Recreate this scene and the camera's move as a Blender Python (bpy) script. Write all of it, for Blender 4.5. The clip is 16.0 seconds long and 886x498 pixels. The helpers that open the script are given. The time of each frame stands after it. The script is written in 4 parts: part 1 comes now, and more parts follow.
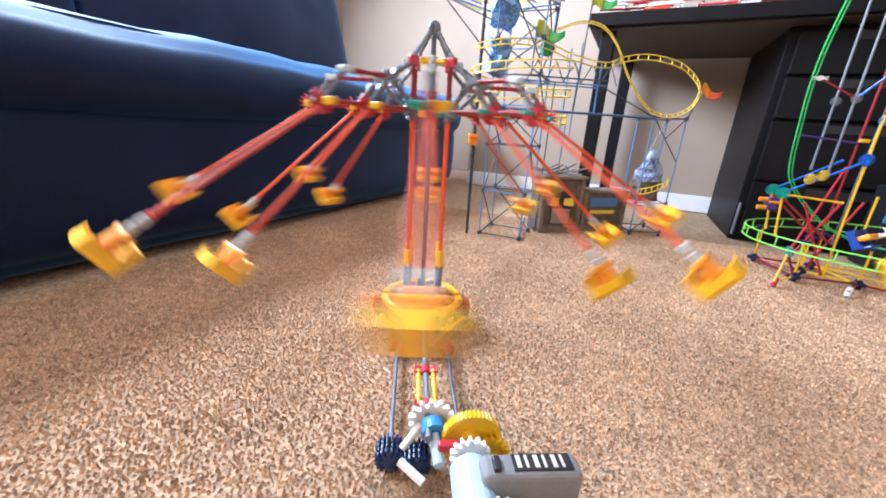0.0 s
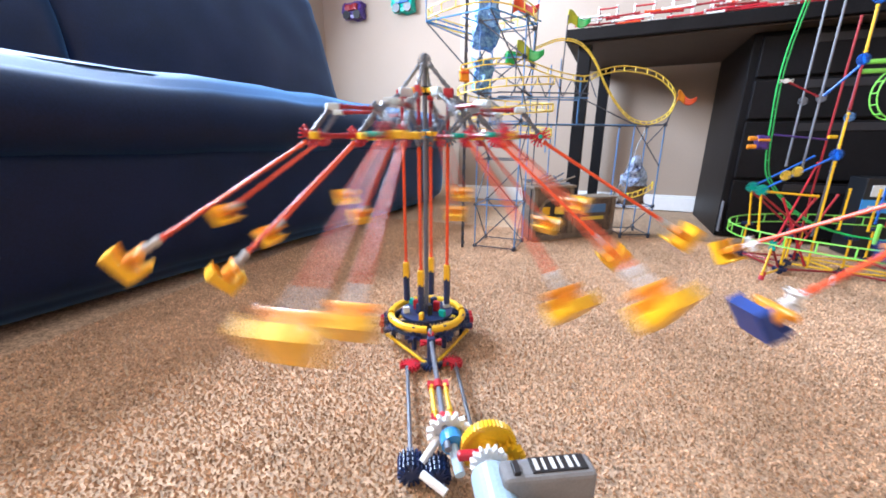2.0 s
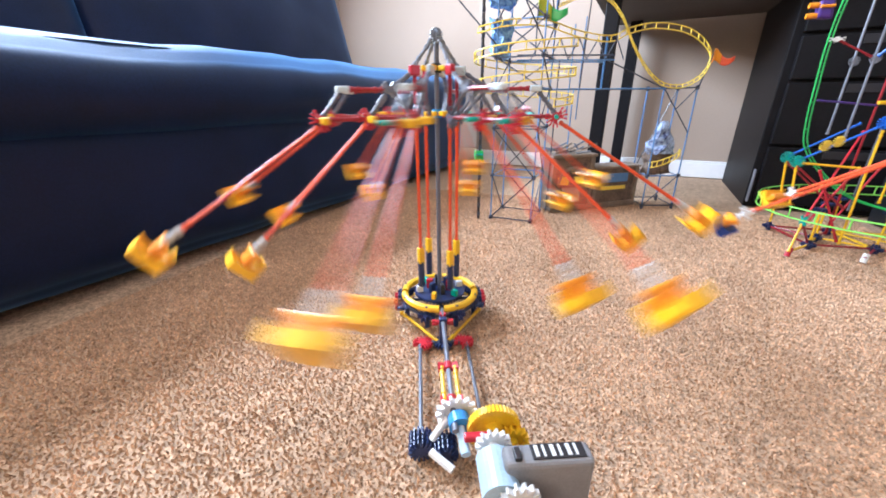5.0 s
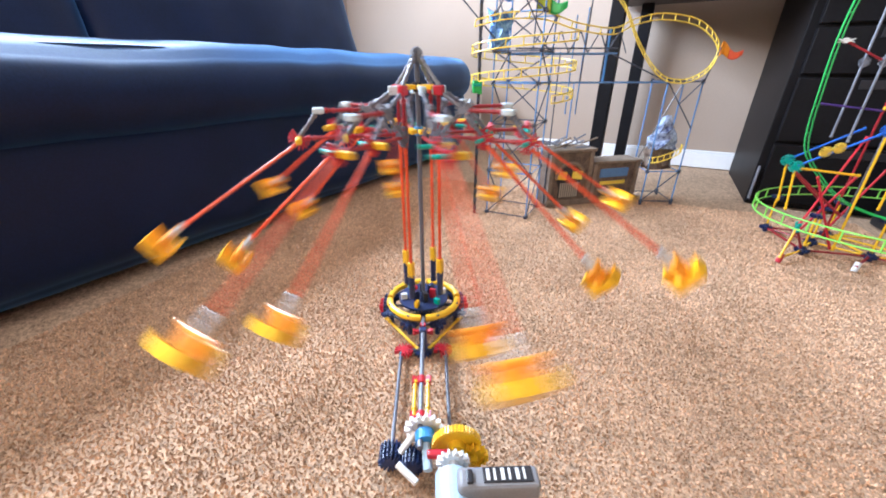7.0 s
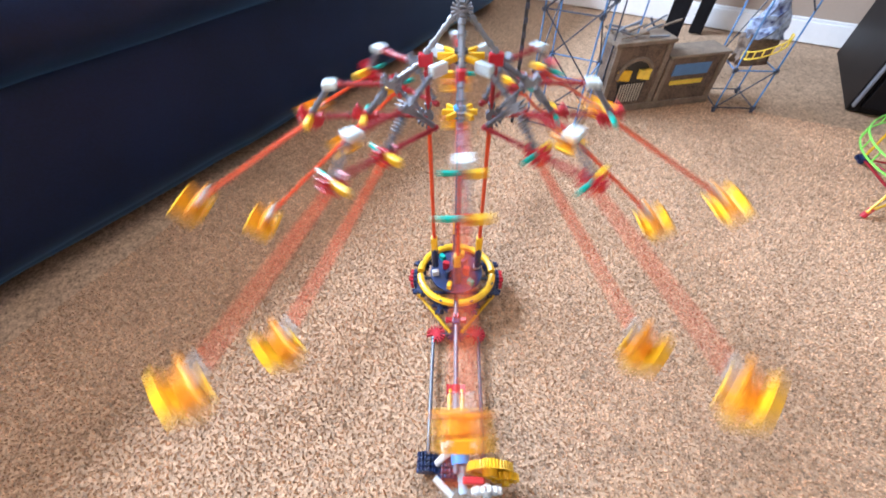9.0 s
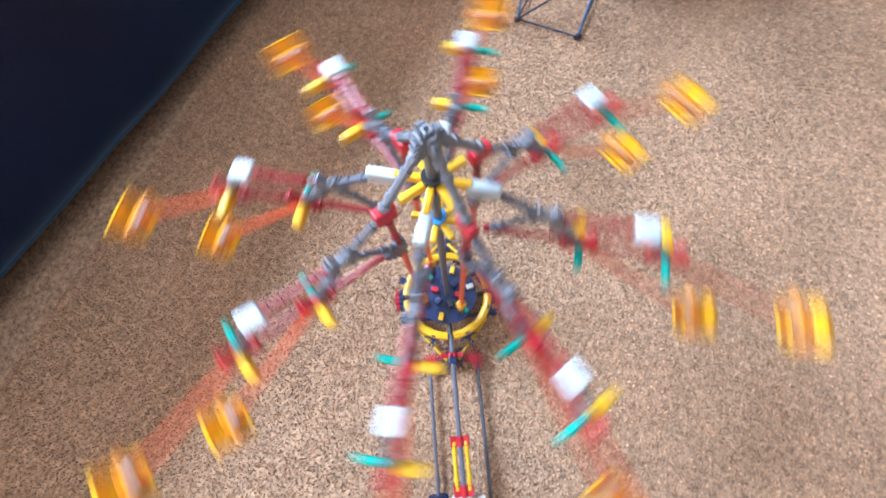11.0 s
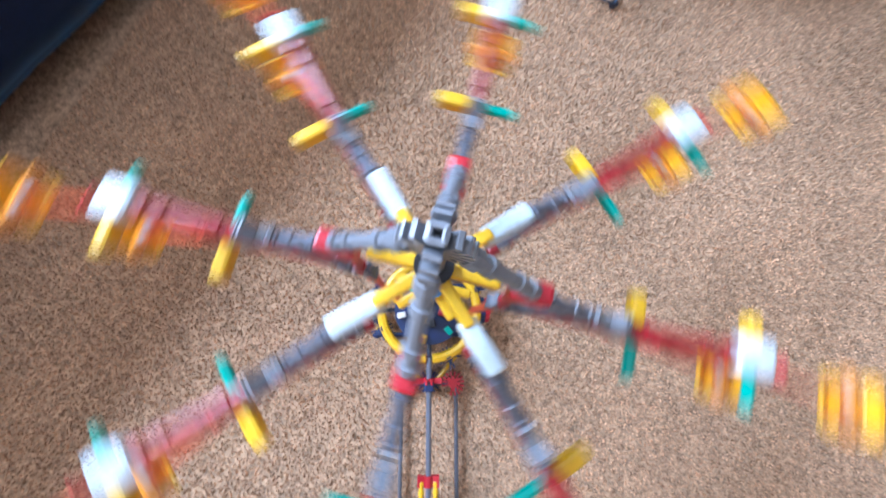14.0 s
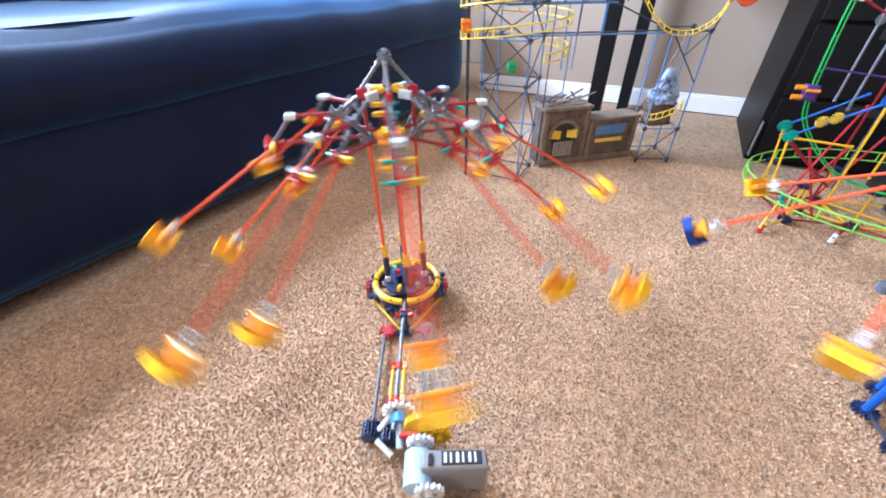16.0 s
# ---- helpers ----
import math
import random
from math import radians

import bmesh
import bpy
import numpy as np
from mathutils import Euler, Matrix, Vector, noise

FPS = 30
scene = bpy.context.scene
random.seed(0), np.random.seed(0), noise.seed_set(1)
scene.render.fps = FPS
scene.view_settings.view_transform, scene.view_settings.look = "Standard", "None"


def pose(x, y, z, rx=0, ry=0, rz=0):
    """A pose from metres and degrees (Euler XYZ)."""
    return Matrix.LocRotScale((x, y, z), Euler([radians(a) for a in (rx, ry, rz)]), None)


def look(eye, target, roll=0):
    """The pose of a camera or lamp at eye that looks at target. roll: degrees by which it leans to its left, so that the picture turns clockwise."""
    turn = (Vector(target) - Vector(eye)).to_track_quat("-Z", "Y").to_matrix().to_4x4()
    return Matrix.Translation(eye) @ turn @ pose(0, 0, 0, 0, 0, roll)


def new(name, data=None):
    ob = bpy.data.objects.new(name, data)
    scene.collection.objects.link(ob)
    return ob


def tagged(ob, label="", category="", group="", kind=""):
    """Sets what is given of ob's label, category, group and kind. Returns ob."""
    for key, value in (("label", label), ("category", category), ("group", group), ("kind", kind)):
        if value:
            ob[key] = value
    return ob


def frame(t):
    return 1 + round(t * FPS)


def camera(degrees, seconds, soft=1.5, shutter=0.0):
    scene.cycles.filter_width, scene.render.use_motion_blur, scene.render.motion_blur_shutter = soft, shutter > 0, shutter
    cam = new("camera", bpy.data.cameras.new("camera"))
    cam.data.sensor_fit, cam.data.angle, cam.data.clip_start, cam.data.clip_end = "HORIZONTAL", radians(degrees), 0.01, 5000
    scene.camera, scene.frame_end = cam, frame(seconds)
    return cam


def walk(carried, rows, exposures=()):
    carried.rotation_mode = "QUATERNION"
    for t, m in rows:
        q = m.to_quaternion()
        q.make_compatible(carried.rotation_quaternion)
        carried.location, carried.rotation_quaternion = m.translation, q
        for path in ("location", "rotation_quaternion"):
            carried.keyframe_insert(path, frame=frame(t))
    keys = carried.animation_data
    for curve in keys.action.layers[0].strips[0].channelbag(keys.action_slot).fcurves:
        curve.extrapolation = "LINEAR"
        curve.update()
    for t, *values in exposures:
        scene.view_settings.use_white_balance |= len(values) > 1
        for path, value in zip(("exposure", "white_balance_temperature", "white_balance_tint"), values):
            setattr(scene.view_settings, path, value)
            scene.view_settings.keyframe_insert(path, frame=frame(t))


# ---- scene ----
cam = camera(99.9, 16.0, soft=1.8, shutter=0.5)
PATH = [
    (0, (-0.023, -0.569, 0.316), (0.154, 1.326, -0.3), 3.6),
    (0.5, (-0.027, -0.57, 0.316), (0.201, 1.327, -0.277), 2.4),
    (1, (-0.032, -0.576, 0.319), (0.206, 1.325, -0.257), 1.0),
    (1.5, (-0.034, -0.586, 0.326), (0.19, 1.321, -0.234), 0.3),
    (2, (-0.038, -0.588, 0.329), (0.176, 1.323, -0.219), 0.2),
    (2.5, (-0.035, -0.588, 0.328), (0.165, 1.325, -0.221), -0.4),
    (3, (-0.037, -0.587, 0.328), (0.158, 1.323, -0.231), -0.4),
    (3.5, (-0.034, -0.585, 0.326), (0.149, 1.324, -0.241), -0.9),
    (4, (-0.037, -0.585, 0.327), (0.133, 1.315, -0.272), -0.8),
    (4.2, (-0.039, -0.582, 0.327), (0.123, 1.311, -0.299), -0.7),
    (6.3, (0.015, -0.584, 0.429), (0.055, 1.228, -0.417), -0.8),
    (6.5, (0.019, -0.583, 0.424), (0.062, 1.235, -0.409), -0.8),
    (7, (0.018, -0.577, 0.423), (0.073, 1.226, -0.442), -0.2),
    (7.5, (0.011, -0.562, 0.426), (0.015, 1.173, -0.568), 0.1),
    (8, (0.002, -0.522, 0.470), (-0.029, 1.152, -0.626), -1.3),
    (8.2, (-0.009, -0.501, 0.490), (-0.070, 1.100, -0.708), -0.5),
    (10.3, (-0.001, -0.201, 0.632), (0.017, 0.699, -1.154), -5.3),
    (10.5, (-0.013, -0.177, 0.64), (0.034, 0.631, -1.189), -4.7),
    (11, (0.004, -0.111, 0.603), (-0.01, 0.517, -1.296), -6.3),
    (11.5, (0.006, -0.034, 0.614), (-0.041, 0.437, -1.329), -6.2),
    (12, (0.013, -0.022, 0.598), (0.013, 0.372, -1.363), 0.0),
    (12.5, (-0.001, -0.002, 0.553), (0.05, 0.304, -1.422), 9.9),
    (13, (0.001, -0.01, 0.523), (0.101, 0.289, -1.452), 17.8),
    (13.5, (-0.007, -0.005, 0.521), (0.044, 0.274, -1.459), 12.7),
    (14, (-0.002, -0.02, 0.532), (0.077, 0.382, -1.426), 11.3),
    (14.2, (-0.003, -0.06, 0.538), (0.104, 0.537, -1.367), 8.5),
    (14.5, (-0.018, -0.148, 0.536), (0.189, 0.788, -1.219), 8.1),
    (14.7, (-0.004, -0.229, 0.498), (0.098, 0.926, -1.131), 1.6),
    (15, (0.001, -0.453, 0.483), (0.088, 0.980, -0.909), 0.4),
    (15.5, (0.046, -0.592, 0.536), (0.036, 1.018, -0.651), -1.2),
    (16, (0.07, -0.557, 0.527), (0.078, 1.059, -0.653), -1.4),
]
walk(cam, [(t, look(eye, target, roll)) for t, eye, target, roll in PATH],
     [(0, 0.0, 5850, 14), (8.2, 0.07, 5850, 14), (10.3, -0.3, 5700, 14), (12.6, -0.35, 5600, 14), (14.0, -0.5, 5450, 14), (14.6, -0.1, 5500, 14), (15.0, 0.2, 5300, 14), (15.5, 0.15, 4950, 14), (16, 0.05, 5600, 14)])


# ---- light ----
world = bpy.data.worlds.new("sky")
scene.world = world
world.use_nodes = True
sky = world.node_tree.nodes.new("ShaderNodeTexSky")
sky.sky_type, sky.sun_disc = "NISHITA", False
sky.sun_elevation, sky.sun_rotation = radians(40), radians(-70)
world.node_tree.links.new(sky.outputs[0], world.node_tree.nodes["Background"].inputs[0])
world.node_tree.nodes["Background"].inputs[1].default_value = 0.07

# The room is turned against the ride: u runs along the back wall, v towards it.
TURN = -25.0
ROOM = pose(0, 0, 0, 0, 0, TURN)
CORNER_U, RECESS_V = -0.46, 2.45
WALL_V, LEFT_U, RIGHT_U, REAR_V, CEIL = 1.60, -1.85, 2.60, -2.60, 2.45


def askew(u, v, degrees):
    """A turn of the room's frame about an upright through u, v."""
    return ROOM @ Matrix.Translation((u, v, 0)) @ Matrix.Rotation(radians(degrees), 4, "Z") @ Matrix.Translation((-u, -v, 0))


BACK, DESK_AT, DRAWERS_AT, SOFA_AT = askew(.8, 1.6, -6), askew(1.0, .95, -6), askew(.745, 1.05, -6), askew(-.62, .6, -6.5) @ Matrix.Translation((.05, 0, 0))


def area(name, m, sx, sy, watts, colour):
    data = bpy.data.lights.new(name, "AREA")
    data.shape, data.size, data.size_y, data.energy, data.color = "RECTANGLE", sx, sy, watts, colour
    ob = new(name, data)
    ob.matrix_world = ROOM @ m
    return ob


# daylight in the window behind the sofa
area("unseen_window_light", look((LEFT_U + 0.06, 0.35, 1.46), (0.6, 0.25, 0.36)), 1.6, 0.74, 335, (0.71, 0.835, 0.96))
# warm fill added out of view, set in an assumed rear window
area("unseen_window_light", look((-0.95, REAR_V + 0.06, 1.60), (-0.8, 0.6, 0.5)), 1.1, 1.0, 46, (1.0, 0.80, 0.58))


# ---- materials ----
def material(name, base, rough=0.5, metal=0.0, vary=0.0, scale=30.0, bump=0.0, second=None, spec=0.5, rand=0.0, fine=0.0):
    """Base colour with two scales of variation, a bump, and a shift from object to object."""
    mat = bpy.data.materials.new(name)
    mat.use_nodes = True
    nt = mat.node_tree
    b = nt.nodes["Principled BSDF"]
    b.inputs["Roughness"].default_value = rough
    b.inputs["Metallic"].default_value = metal
    b.inputs["Specular IOR Level"].default_value = spec
    b.inputs["Base Color"].default_value = (*base, 1)
    if vary or bump or second or rand:
        co = nt.nodes.new("ShaderNodeTexCoord")
        big = nt.nodes.new("ShaderNodeTexNoise")
        big.inputs["Scale"].default_value, big.inputs["Detail"].default_value = scale, 4
        small = nt.nodes.new("ShaderNodeTexNoise")
        small.inputs["Scale"].default_value, small.inputs["Detail"].default_value = scale * (fine or 9), 3
        for n in (big, small):
            nt.links.new(co.outputs["Object"], n.inputs["Vector"])
        mixed = nt.nodes.new("ShaderNodeMix")
        mixed.inputs[0].default_value = 0.5
        nt.links.new(big.outputs[0], mixed.inputs[2])
        nt.links.new(small.outputs[0], mixed.inputs[3])
        ramp = nt.nodes.new("ShaderNodeValToRGB")
        other = second or [max(0.0, c * (1 - vary)) for c in base]
        ramp.color_ramp.elements[0].color = (*other, 1)
        ramp.color_ramp.elements[1].color = (*base, 1)
        ramp.color_ramp.elements[0].position, ramp.color_ramp.elements[1].position = 0.36, 0.62
        nt.links.new(mixed.outputs[0], ramp.inputs[0])
        out = ramp.outputs[0]
        if rand:
            info = nt.nodes.new("ShaderNodeObjectInfo")
            rng = nt.nodes.new("ShaderNodeMapRange")
            rng.inputs[3].default_value, rng.inputs[4].default_value = 1 - rand, 1 + rand
            nt.links.new(info.outputs["Random"], rng.inputs[0])
            hsv = nt.nodes.new("ShaderNodeHueSaturation")
            nt.links.new(rng.outputs[0], hsv.inputs["Value"])
            nt.links.new(out, hsv.inputs["Color"])
            out = hsv.outputs[0]
        nt.links.new(out, b.inputs["Base Color"])
        if bump:
            bp = nt.nodes.new("ShaderNodeBump")
            bp.inputs["Strength"].default_value, bp.inputs["Distance"].default_value = bump, 0.002
            nt.links.new(mixed.outputs[0], bp.inputs["Height"])
            nt.links.new(bp.outputs[0], b.inputs["Normal"])
    return mat


def plastic(name, base, rough=0.35):
    return material(name, base, rough, vary=0.18, scale=60, bump=0.05, rand=0.08)


RED = plastic("red plastic", (0.50, 0.015, 0.03))
ORANGE_RED = plastic("orange red plastic", (0.80, 0.09, 0.02))
YELLOW = plastic("yellow plastic", (0.85, 0.50, 0.01))
ORANGE = plastic("orange plastic", (0.85, 0.30, 0.01))
SEAT = plastic("amber seat plastic", (0.92, 0.49, 0.01))
WHITE = plastic("white plastic", (0.78, 0.78, 0.76))
# white clips with the blue of the sky mixed into their colour
SKY_TINT_WHITE = plastic("sky tinted white plastic", (0.60, 0.72, 0.78))
ROD_END = plastic("dull white plastic", (0.52, 0.52, 0.52))
# grey whose base colour holds a little of the sky's blue light
GREY = plastic("grey plastic", (0.125, 0.135, 0.17))
SILVER = plastic("silver grey plastic", (0.20, 0.215, 0.25), 0.4)
MOTOR_GREY = plastic("motor grey plastic", (0.24, 0.24, 0.25), 0.45)
PALE_BLUE = plastic("pale blue grey plastic", (0.42, 0.58, 0.70))
BLACK = plastic("black plastic", (0.02, 0.02, 0.024))
NAVY = plastic("navy plastic", (0.015, 0.03, 0.10))
NAVY_SEAT = plastic("dark blue seat plastic", (0.012, 0.05, 0.26))
BLUE = plastic("blue plastic", (0.02, 0.13, 0.55))
SKYBLUE = plastic("sky blue plastic", (0.05, 0.30, 0.72))
STEEL_BLUE = plastic("steel blue plastic", (0.10, 0.24, 0.50))
DARK_ROD = plastic("dark rod plastic", (0.05, 0.06, 0.09))
TEAL = plastic("teal plastic", (0.0, 0.38, 0.30))
GREEN = plastic("green plastic", (0.03, 0.45, 0.10))
LIME = plastic("lime plastic", (0.25, 0.72, 0.10))
TRACK_YELLOW = plastic("track yellow plastic", (0.90, 0.66, 0.08))
PURPLE = plastic("purple plastic", (0.07, 0.03, 0.20))
DEEP_RED = plastic("deep red plastic", (0.30, 0.012, 0.02))
CARPET = material("beige carpet", (0.64, 0.435, 0.282), 0.95, vary=0.0, scale=130, bump=1.0, second=(0.20, 0.14, 0.095), spec=0.1, fine=3.0)
PILE = material("carpet yarn", (0.79, 0.508, 0.318), 0.95, vary=0.42, scale=5, spec=0.1, fine=14)
nodes, links = PILE.node_tree.nodes, PILE.node_tree.links
geo, tone = nodes.new("ShaderNodeNewGeometry"), nodes.new("ShaderNodeMapRange")
tone.inputs[3].default_value, tone.inputs[4].default_value = 0.54, 1.16
shade = nodes.new("ShaderNodeHueSaturation")
links.new(geo.outputs["Random Per Island"], tone.inputs[0])
links.new(tone.outputs[0], shade.inputs["Value"])
links.new(nodes["Principled BSDF"].inputs["Base Color"].links[0].from_socket, shade.inputs["Color"])
links.new(shade.outputs[0], nodes["Principled BSDF"].inputs["Base Color"])
SOFA = material("navy microfibre", (0.0036, 0.0112, 0.050), 0.50, vary=0.40, scale=9, bump=0.14, spec=0.22, fine=25)
cloth = SOFA.node_tree.nodes["Principled BSDF"].inputs
cloth["Sheen Weight"].default_value, cloth["Sheen Roughness"].default_value = 0.66, 0.42
cloth["Sheen Tint"].default_value = (0.22, 0.52, 1.0, 1)
WALL = material("tan wall paint", (0.385, 0.298, 0.232), 0.85, vary=0.06, scale=3, bump=0.1, fine=40)
CEILING = material("white ceiling paint", (0.80, 0.79, 0.76), 0.9, vary=0.04, scale=4, bump=0.1)
TRIM = material("white trim paint", (0.80, 0.80, 0.80), 0.5, vary=0.06, scale=6, bump=0.03)
DESK = material("black brown wood", (0.009, 0.0085, 0.010), 0.5, vary=0.4, scale=12, bump=0.05, fine=14, spec=0.15)
BOARD = material("plain brown panel", (0.060, 0.043, 0.034), 0.7, vary=0.3, scale=14, bump=0.05, fine=12)
STONE = material("printed stone card", (0.20, 0.14, 0.10), 0.7, vary=0.0, scale=26, bump=0.1, second=(0.05, 0.035, 0.03))
STONE_EDGE = material("worn stone card edge", (0.26, 0.20, 0.15), 0.7, vary=0.5, scale=40, bump=0.1)
ROCK = material("printed crystal card", (0.46, 0.58, 0.80), 0.5, scale=42, bump=0.1, second=(0.012, 0.02, 0.11), fine=2.5)
WATERFALL = material("printed waterfall card", (0.30, 0.55, 0.80), 0.5, scale=48, bump=0.1, second=(0.02, 0.10, 0.40), fine=3)
WHITE_OLD = material("aged white card", (0.55, 0.50, 0.42), 0.6, vary=0.2, scale=50)
TRACK_GREEN = plastic("yellow green plastic", (0.50, 0.55, 0.03))
CARTON = material("black printed carton", (0.012, 0.013, 0.016), 0.4, vary=0.3, scale=20, bump=0.03)


# ---- building helpers ----
def V(*a):
    return Vector(a)


def mesh_of(name, bm, mat, smooth=False):
    me = bpy.data.meshes.new(name)
    bmesh.ops.recalc_face_normals(bm, faces=bm.faces)
    bm.to_mesh(me)
    bm.free()
    for m in (mat if isinstance(mat, (list, tuple)) else [mat]):
        me.materials.append(m)
    if smooth:
        for p in me.polygons:
            p.use_smooth = True
    return me


def part(name, bm, mat, parent, label="", smooth=False):
    ob = new(name, mesh_of(name, bm, mat, smooth))
    ob.parent = parent
    return tagged(ob, label)


def thing(name, label, category, group="", m=None):
    ob = new(name)
    ob.empty_display_size = 0.05
    if m is not None:
        ob.matrix_world = m
    return tagged(ob, label, category, group)


def structure(name, bm, mat, label=""):
    ob = new(name, mesh_of(name, bm, mat))
    ob.matrix_world = ROOM
    return tagged(ob, label, "", "", "structure")


def box(bm, lo, hi, bevel=0.0, m=None, mat=0, seg=2):
    """A box from corner to corner, with rounded edges."""
    c = [(a + b) / 2 for a, b in zip(lo, hi)]
    s = [b - a for a, b in zip(lo, hi)]
    made = bmesh.ops.create_cube(bm, size=1, matrix=(m or Matrix()) @ Matrix.Translation(c) @ Matrix.Diagonal((*s, 1)))
    faces = list({f for v in made["verts"] for f in v.link_faces})
    for f in faces:
        f.material_index = mat
    if bevel:
        edges = list({e for v in made["verts"] for e in v.link_edges})
        res = bmesh.ops.bevel(bm, geom=edges, offset=bevel, segments=seg, affect="EDGES", profile=0.5)
        for f in res["faces"]:
            f.material_index = mat
    return bm


def rod(bm, p, q, r, n=8, r2=None, mat=0):
    """A round bar from p to q."""
    p, q = Vector(p), Vector(q)
    m = Matrix.Translation((p + q) / 2) @ (q - p).to_track_quat("Z", "Y").to_matrix().to_4x4()
    made = bmesh.ops.create_cone(bm, cap_ends=True, segments=n, radius1=r, radius2=r if r2 is None else r2, depth=(q - p).length, matrix=m)
    for v in made["verts"]:
        for f in v.link_faces:
            f.material_index = mat
    return bm


def lathe(bm, p, q, profile, n=8):
    """A turned bar from p to q; profile: distance along it, as a share, and radius."""
    p, q = Vector(p), Vector(q)
    m = Matrix.Translation(p) @ (q - p).to_track_quat("Z", "Y").to_matrix().to_4x4()
    length = (q - p).length
    rows = [[bm.verts.new(m @ V(r * math.cos(2 * math.pi * k / n), r * math.sin(2 * math.pi * k / n), t * length)) for k in range(n)] for t, r in profile]
    for a, b in zip(rows, rows[1:]):
        for k in range(n):
            bm.faces.new((a[k], a[(k + 1) % n], b[(k + 1) % n], b[k]))
    bm.faces.new(rows[0][::-1]), bm.faces.new(rows[-1])
    return bm


def toy_rod(bm, p, q, r):
    """A building-toy rod: slim bar with a groove ring and a knob at either end."""
    length = (Vector(q) - Vector(p)).length
    half = [(0.0, .9), (.4, 1.15), (1.6, 1.15), (1.7, .8), (3.2, .8), (3.3, 1.08), (4.4, 1.08), (4.5, .82)]
    k = min(1.0, 0.48 * length / (4.5 * r))
    prof = [(d * r * k / length, f * r) for d, f in half]
    return lathe(bm, p, q, prof + [(1 - t, f) for t, f in prof[::-1]])


def outline(bm, m, pts, thick):
    """A flat shape with an outline, as thick as given, about the plane z = 0 of m."""
    lo = [bm.verts.new(m @ V(x, y, -thick / 2)) for x, y in pts]
    hi = [bm.verts.new(m @ V(x, y, thick / 2)) for x, y in pts]
    bm.faces.new(lo[::-1]), bm.faces.new(hi)
    for k in range(len(pts)):
        l = (k + 1) % len(pts)
        bm.faces.new((lo[k], lo[l], hi[l], hi[k]))
    return bm


def frame_of(c, axis, ref=None):
    """A turn with z along axis and x towards ref, at c."""
    z = Vector(axis).normalized()
    x = Vector(ref) if ref is not None else (Vector((1, 0, 0)) if abs(z.x) < 0.9 else Vector((0, 1, 0)))
    x = (x - z * x.dot(z)).normalized()
    y = z.cross(x)
    return Matrix.Translation(c) @ Matrix((x, y, z)).transposed().to_4x4()


def connector(bm, c, axis, angles, ref=None, size=0.0125, thick=0.0065):
    """A flat snap connector: a hub with forked prongs at the given angles, in one piece."""
    pts = []
    have = {round(a) % 360 for a in angles}
    for a in range(0, 360, 45):
        t = radians(a)
        c0, s0 = math.cos(t), math.sin(t)
        shape = [(.44, -.15), (1.12, -.33), (1.18, -.20), (1.15, -.13), (.74, -.10), (.74, .10), (1.15, .13), (1.18, .20), (1.12, .33), (.44, .15)] if a in have else [(.44, -.15), (.46, 0), (.44, .15)]
        pts += [((x * c0 - y * s0) * size, (x * s0 + y * c0) * size) for x, y in shape]
    return outline(bm, frame_of(c, axis, ref), pts, thick)


EIGHT = [0, 45, 90, 135, 180, 225, 270, 315]


def gear(bm, c, axis, r, thick, teeth, tooth=0.006, crown=False, hub=0.35):
    """A toothed wheel with a rim, a dished web and a raised hub; a crown gear's teeth stand along the axis."""
    m = frame_of(c, axis)
    if crown:
        outline(bm, m, [(r * math.cos(2 * math.pi * k / 32), r * math.sin(2 * math.pi * k / 32)) for k in range(32)], thick)
        for i in range(teeth):
            t = m @ Matrix.Rotation(2 * math.pi * i / teeth, 4, "Z")
            w = math.pi * r / teeth * 0.5
            bmesh.ops.create_cone(bm, cap_ends=True, segments=4, radius1=w * 1.5, radius2=w * 0.4, depth=tooth, matrix=t @ Matrix.Translation((r * 0.9, 0, thick / 2 + tooth / 2)))
        return bm
    n = teeth * 4
    rim = []
    for i in range(n):
        a = 2 * math.pi * i / n
        rr = r + (tooth if i % 4 in (1, 2) else 0)
        rim.append((rr * math.cos(a), rr * math.sin(a)))
    ang = [2 * math.pi * i / n for i in range(n)]

    def loop(rad, z):
        return [bm.verts.new(m @ V(rad * math.cos(a), rad * math.sin(a), z)) for a in ang]
    h = thick / 2
    edge = [[bm.verts.new(m @ V(x, y, z)) for x, y in rim] for z in (-h, h)]
    rows = [loop(r * hub * .45, -thick * 1.1), loop(r * hub, -thick * 1.1), loop(r * hub * 1.05, -h * .3), loop(r * .82, -h * .3), loop(r * .86, -h)] + edge + [loop(r * .86, h), loop(r * .82, h * .3), loop(r * hub * 1.05, h * .3), loop(r * hub, thick * 1.1), loop(r * hub * .45, thick * 1.1)]
    for a, b in zip(rows, rows[1:] + rows[:1]):
        for k in range(n):
            bm.faces.new((a[k], a[(k + 1) % n], b[(k + 1) % n], b[k]))
    return bm


def ring(bm, m, r, tube, n=40, k=8, a0=0.0, a1=360.0, flat=1.0):
    """A tube bent round a circle or an arc of it."""
    full = abs(a1 - a0) >= 360
    rows = []
    for i in range(n if full else n + 1):
        a = radians(a0 + (a1 - a0) * i / n)
        rows.append([bm.verts.new(m @ Vector(((r + tube * math.cos(b)) * math.cos(a), (r + tube * math.cos(b)) * math.sin(a), tube * flat * math.sin(b))))
                     for b in (2 * math.pi * j / k for j in range(k))])
    for i in range(len(rows) if full else len(rows) - 1):
        a, b = rows[i], rows[(i + 1) % len(rows)]
        for j in range(k):
            bm.faces.new((a[j], a[(j + 1) % k], b[(j + 1) % k], b[j]))
    if not full:
        bm.faces.new(rows[0]), bm.faces.new(rows[-1][::-1])
    return bm


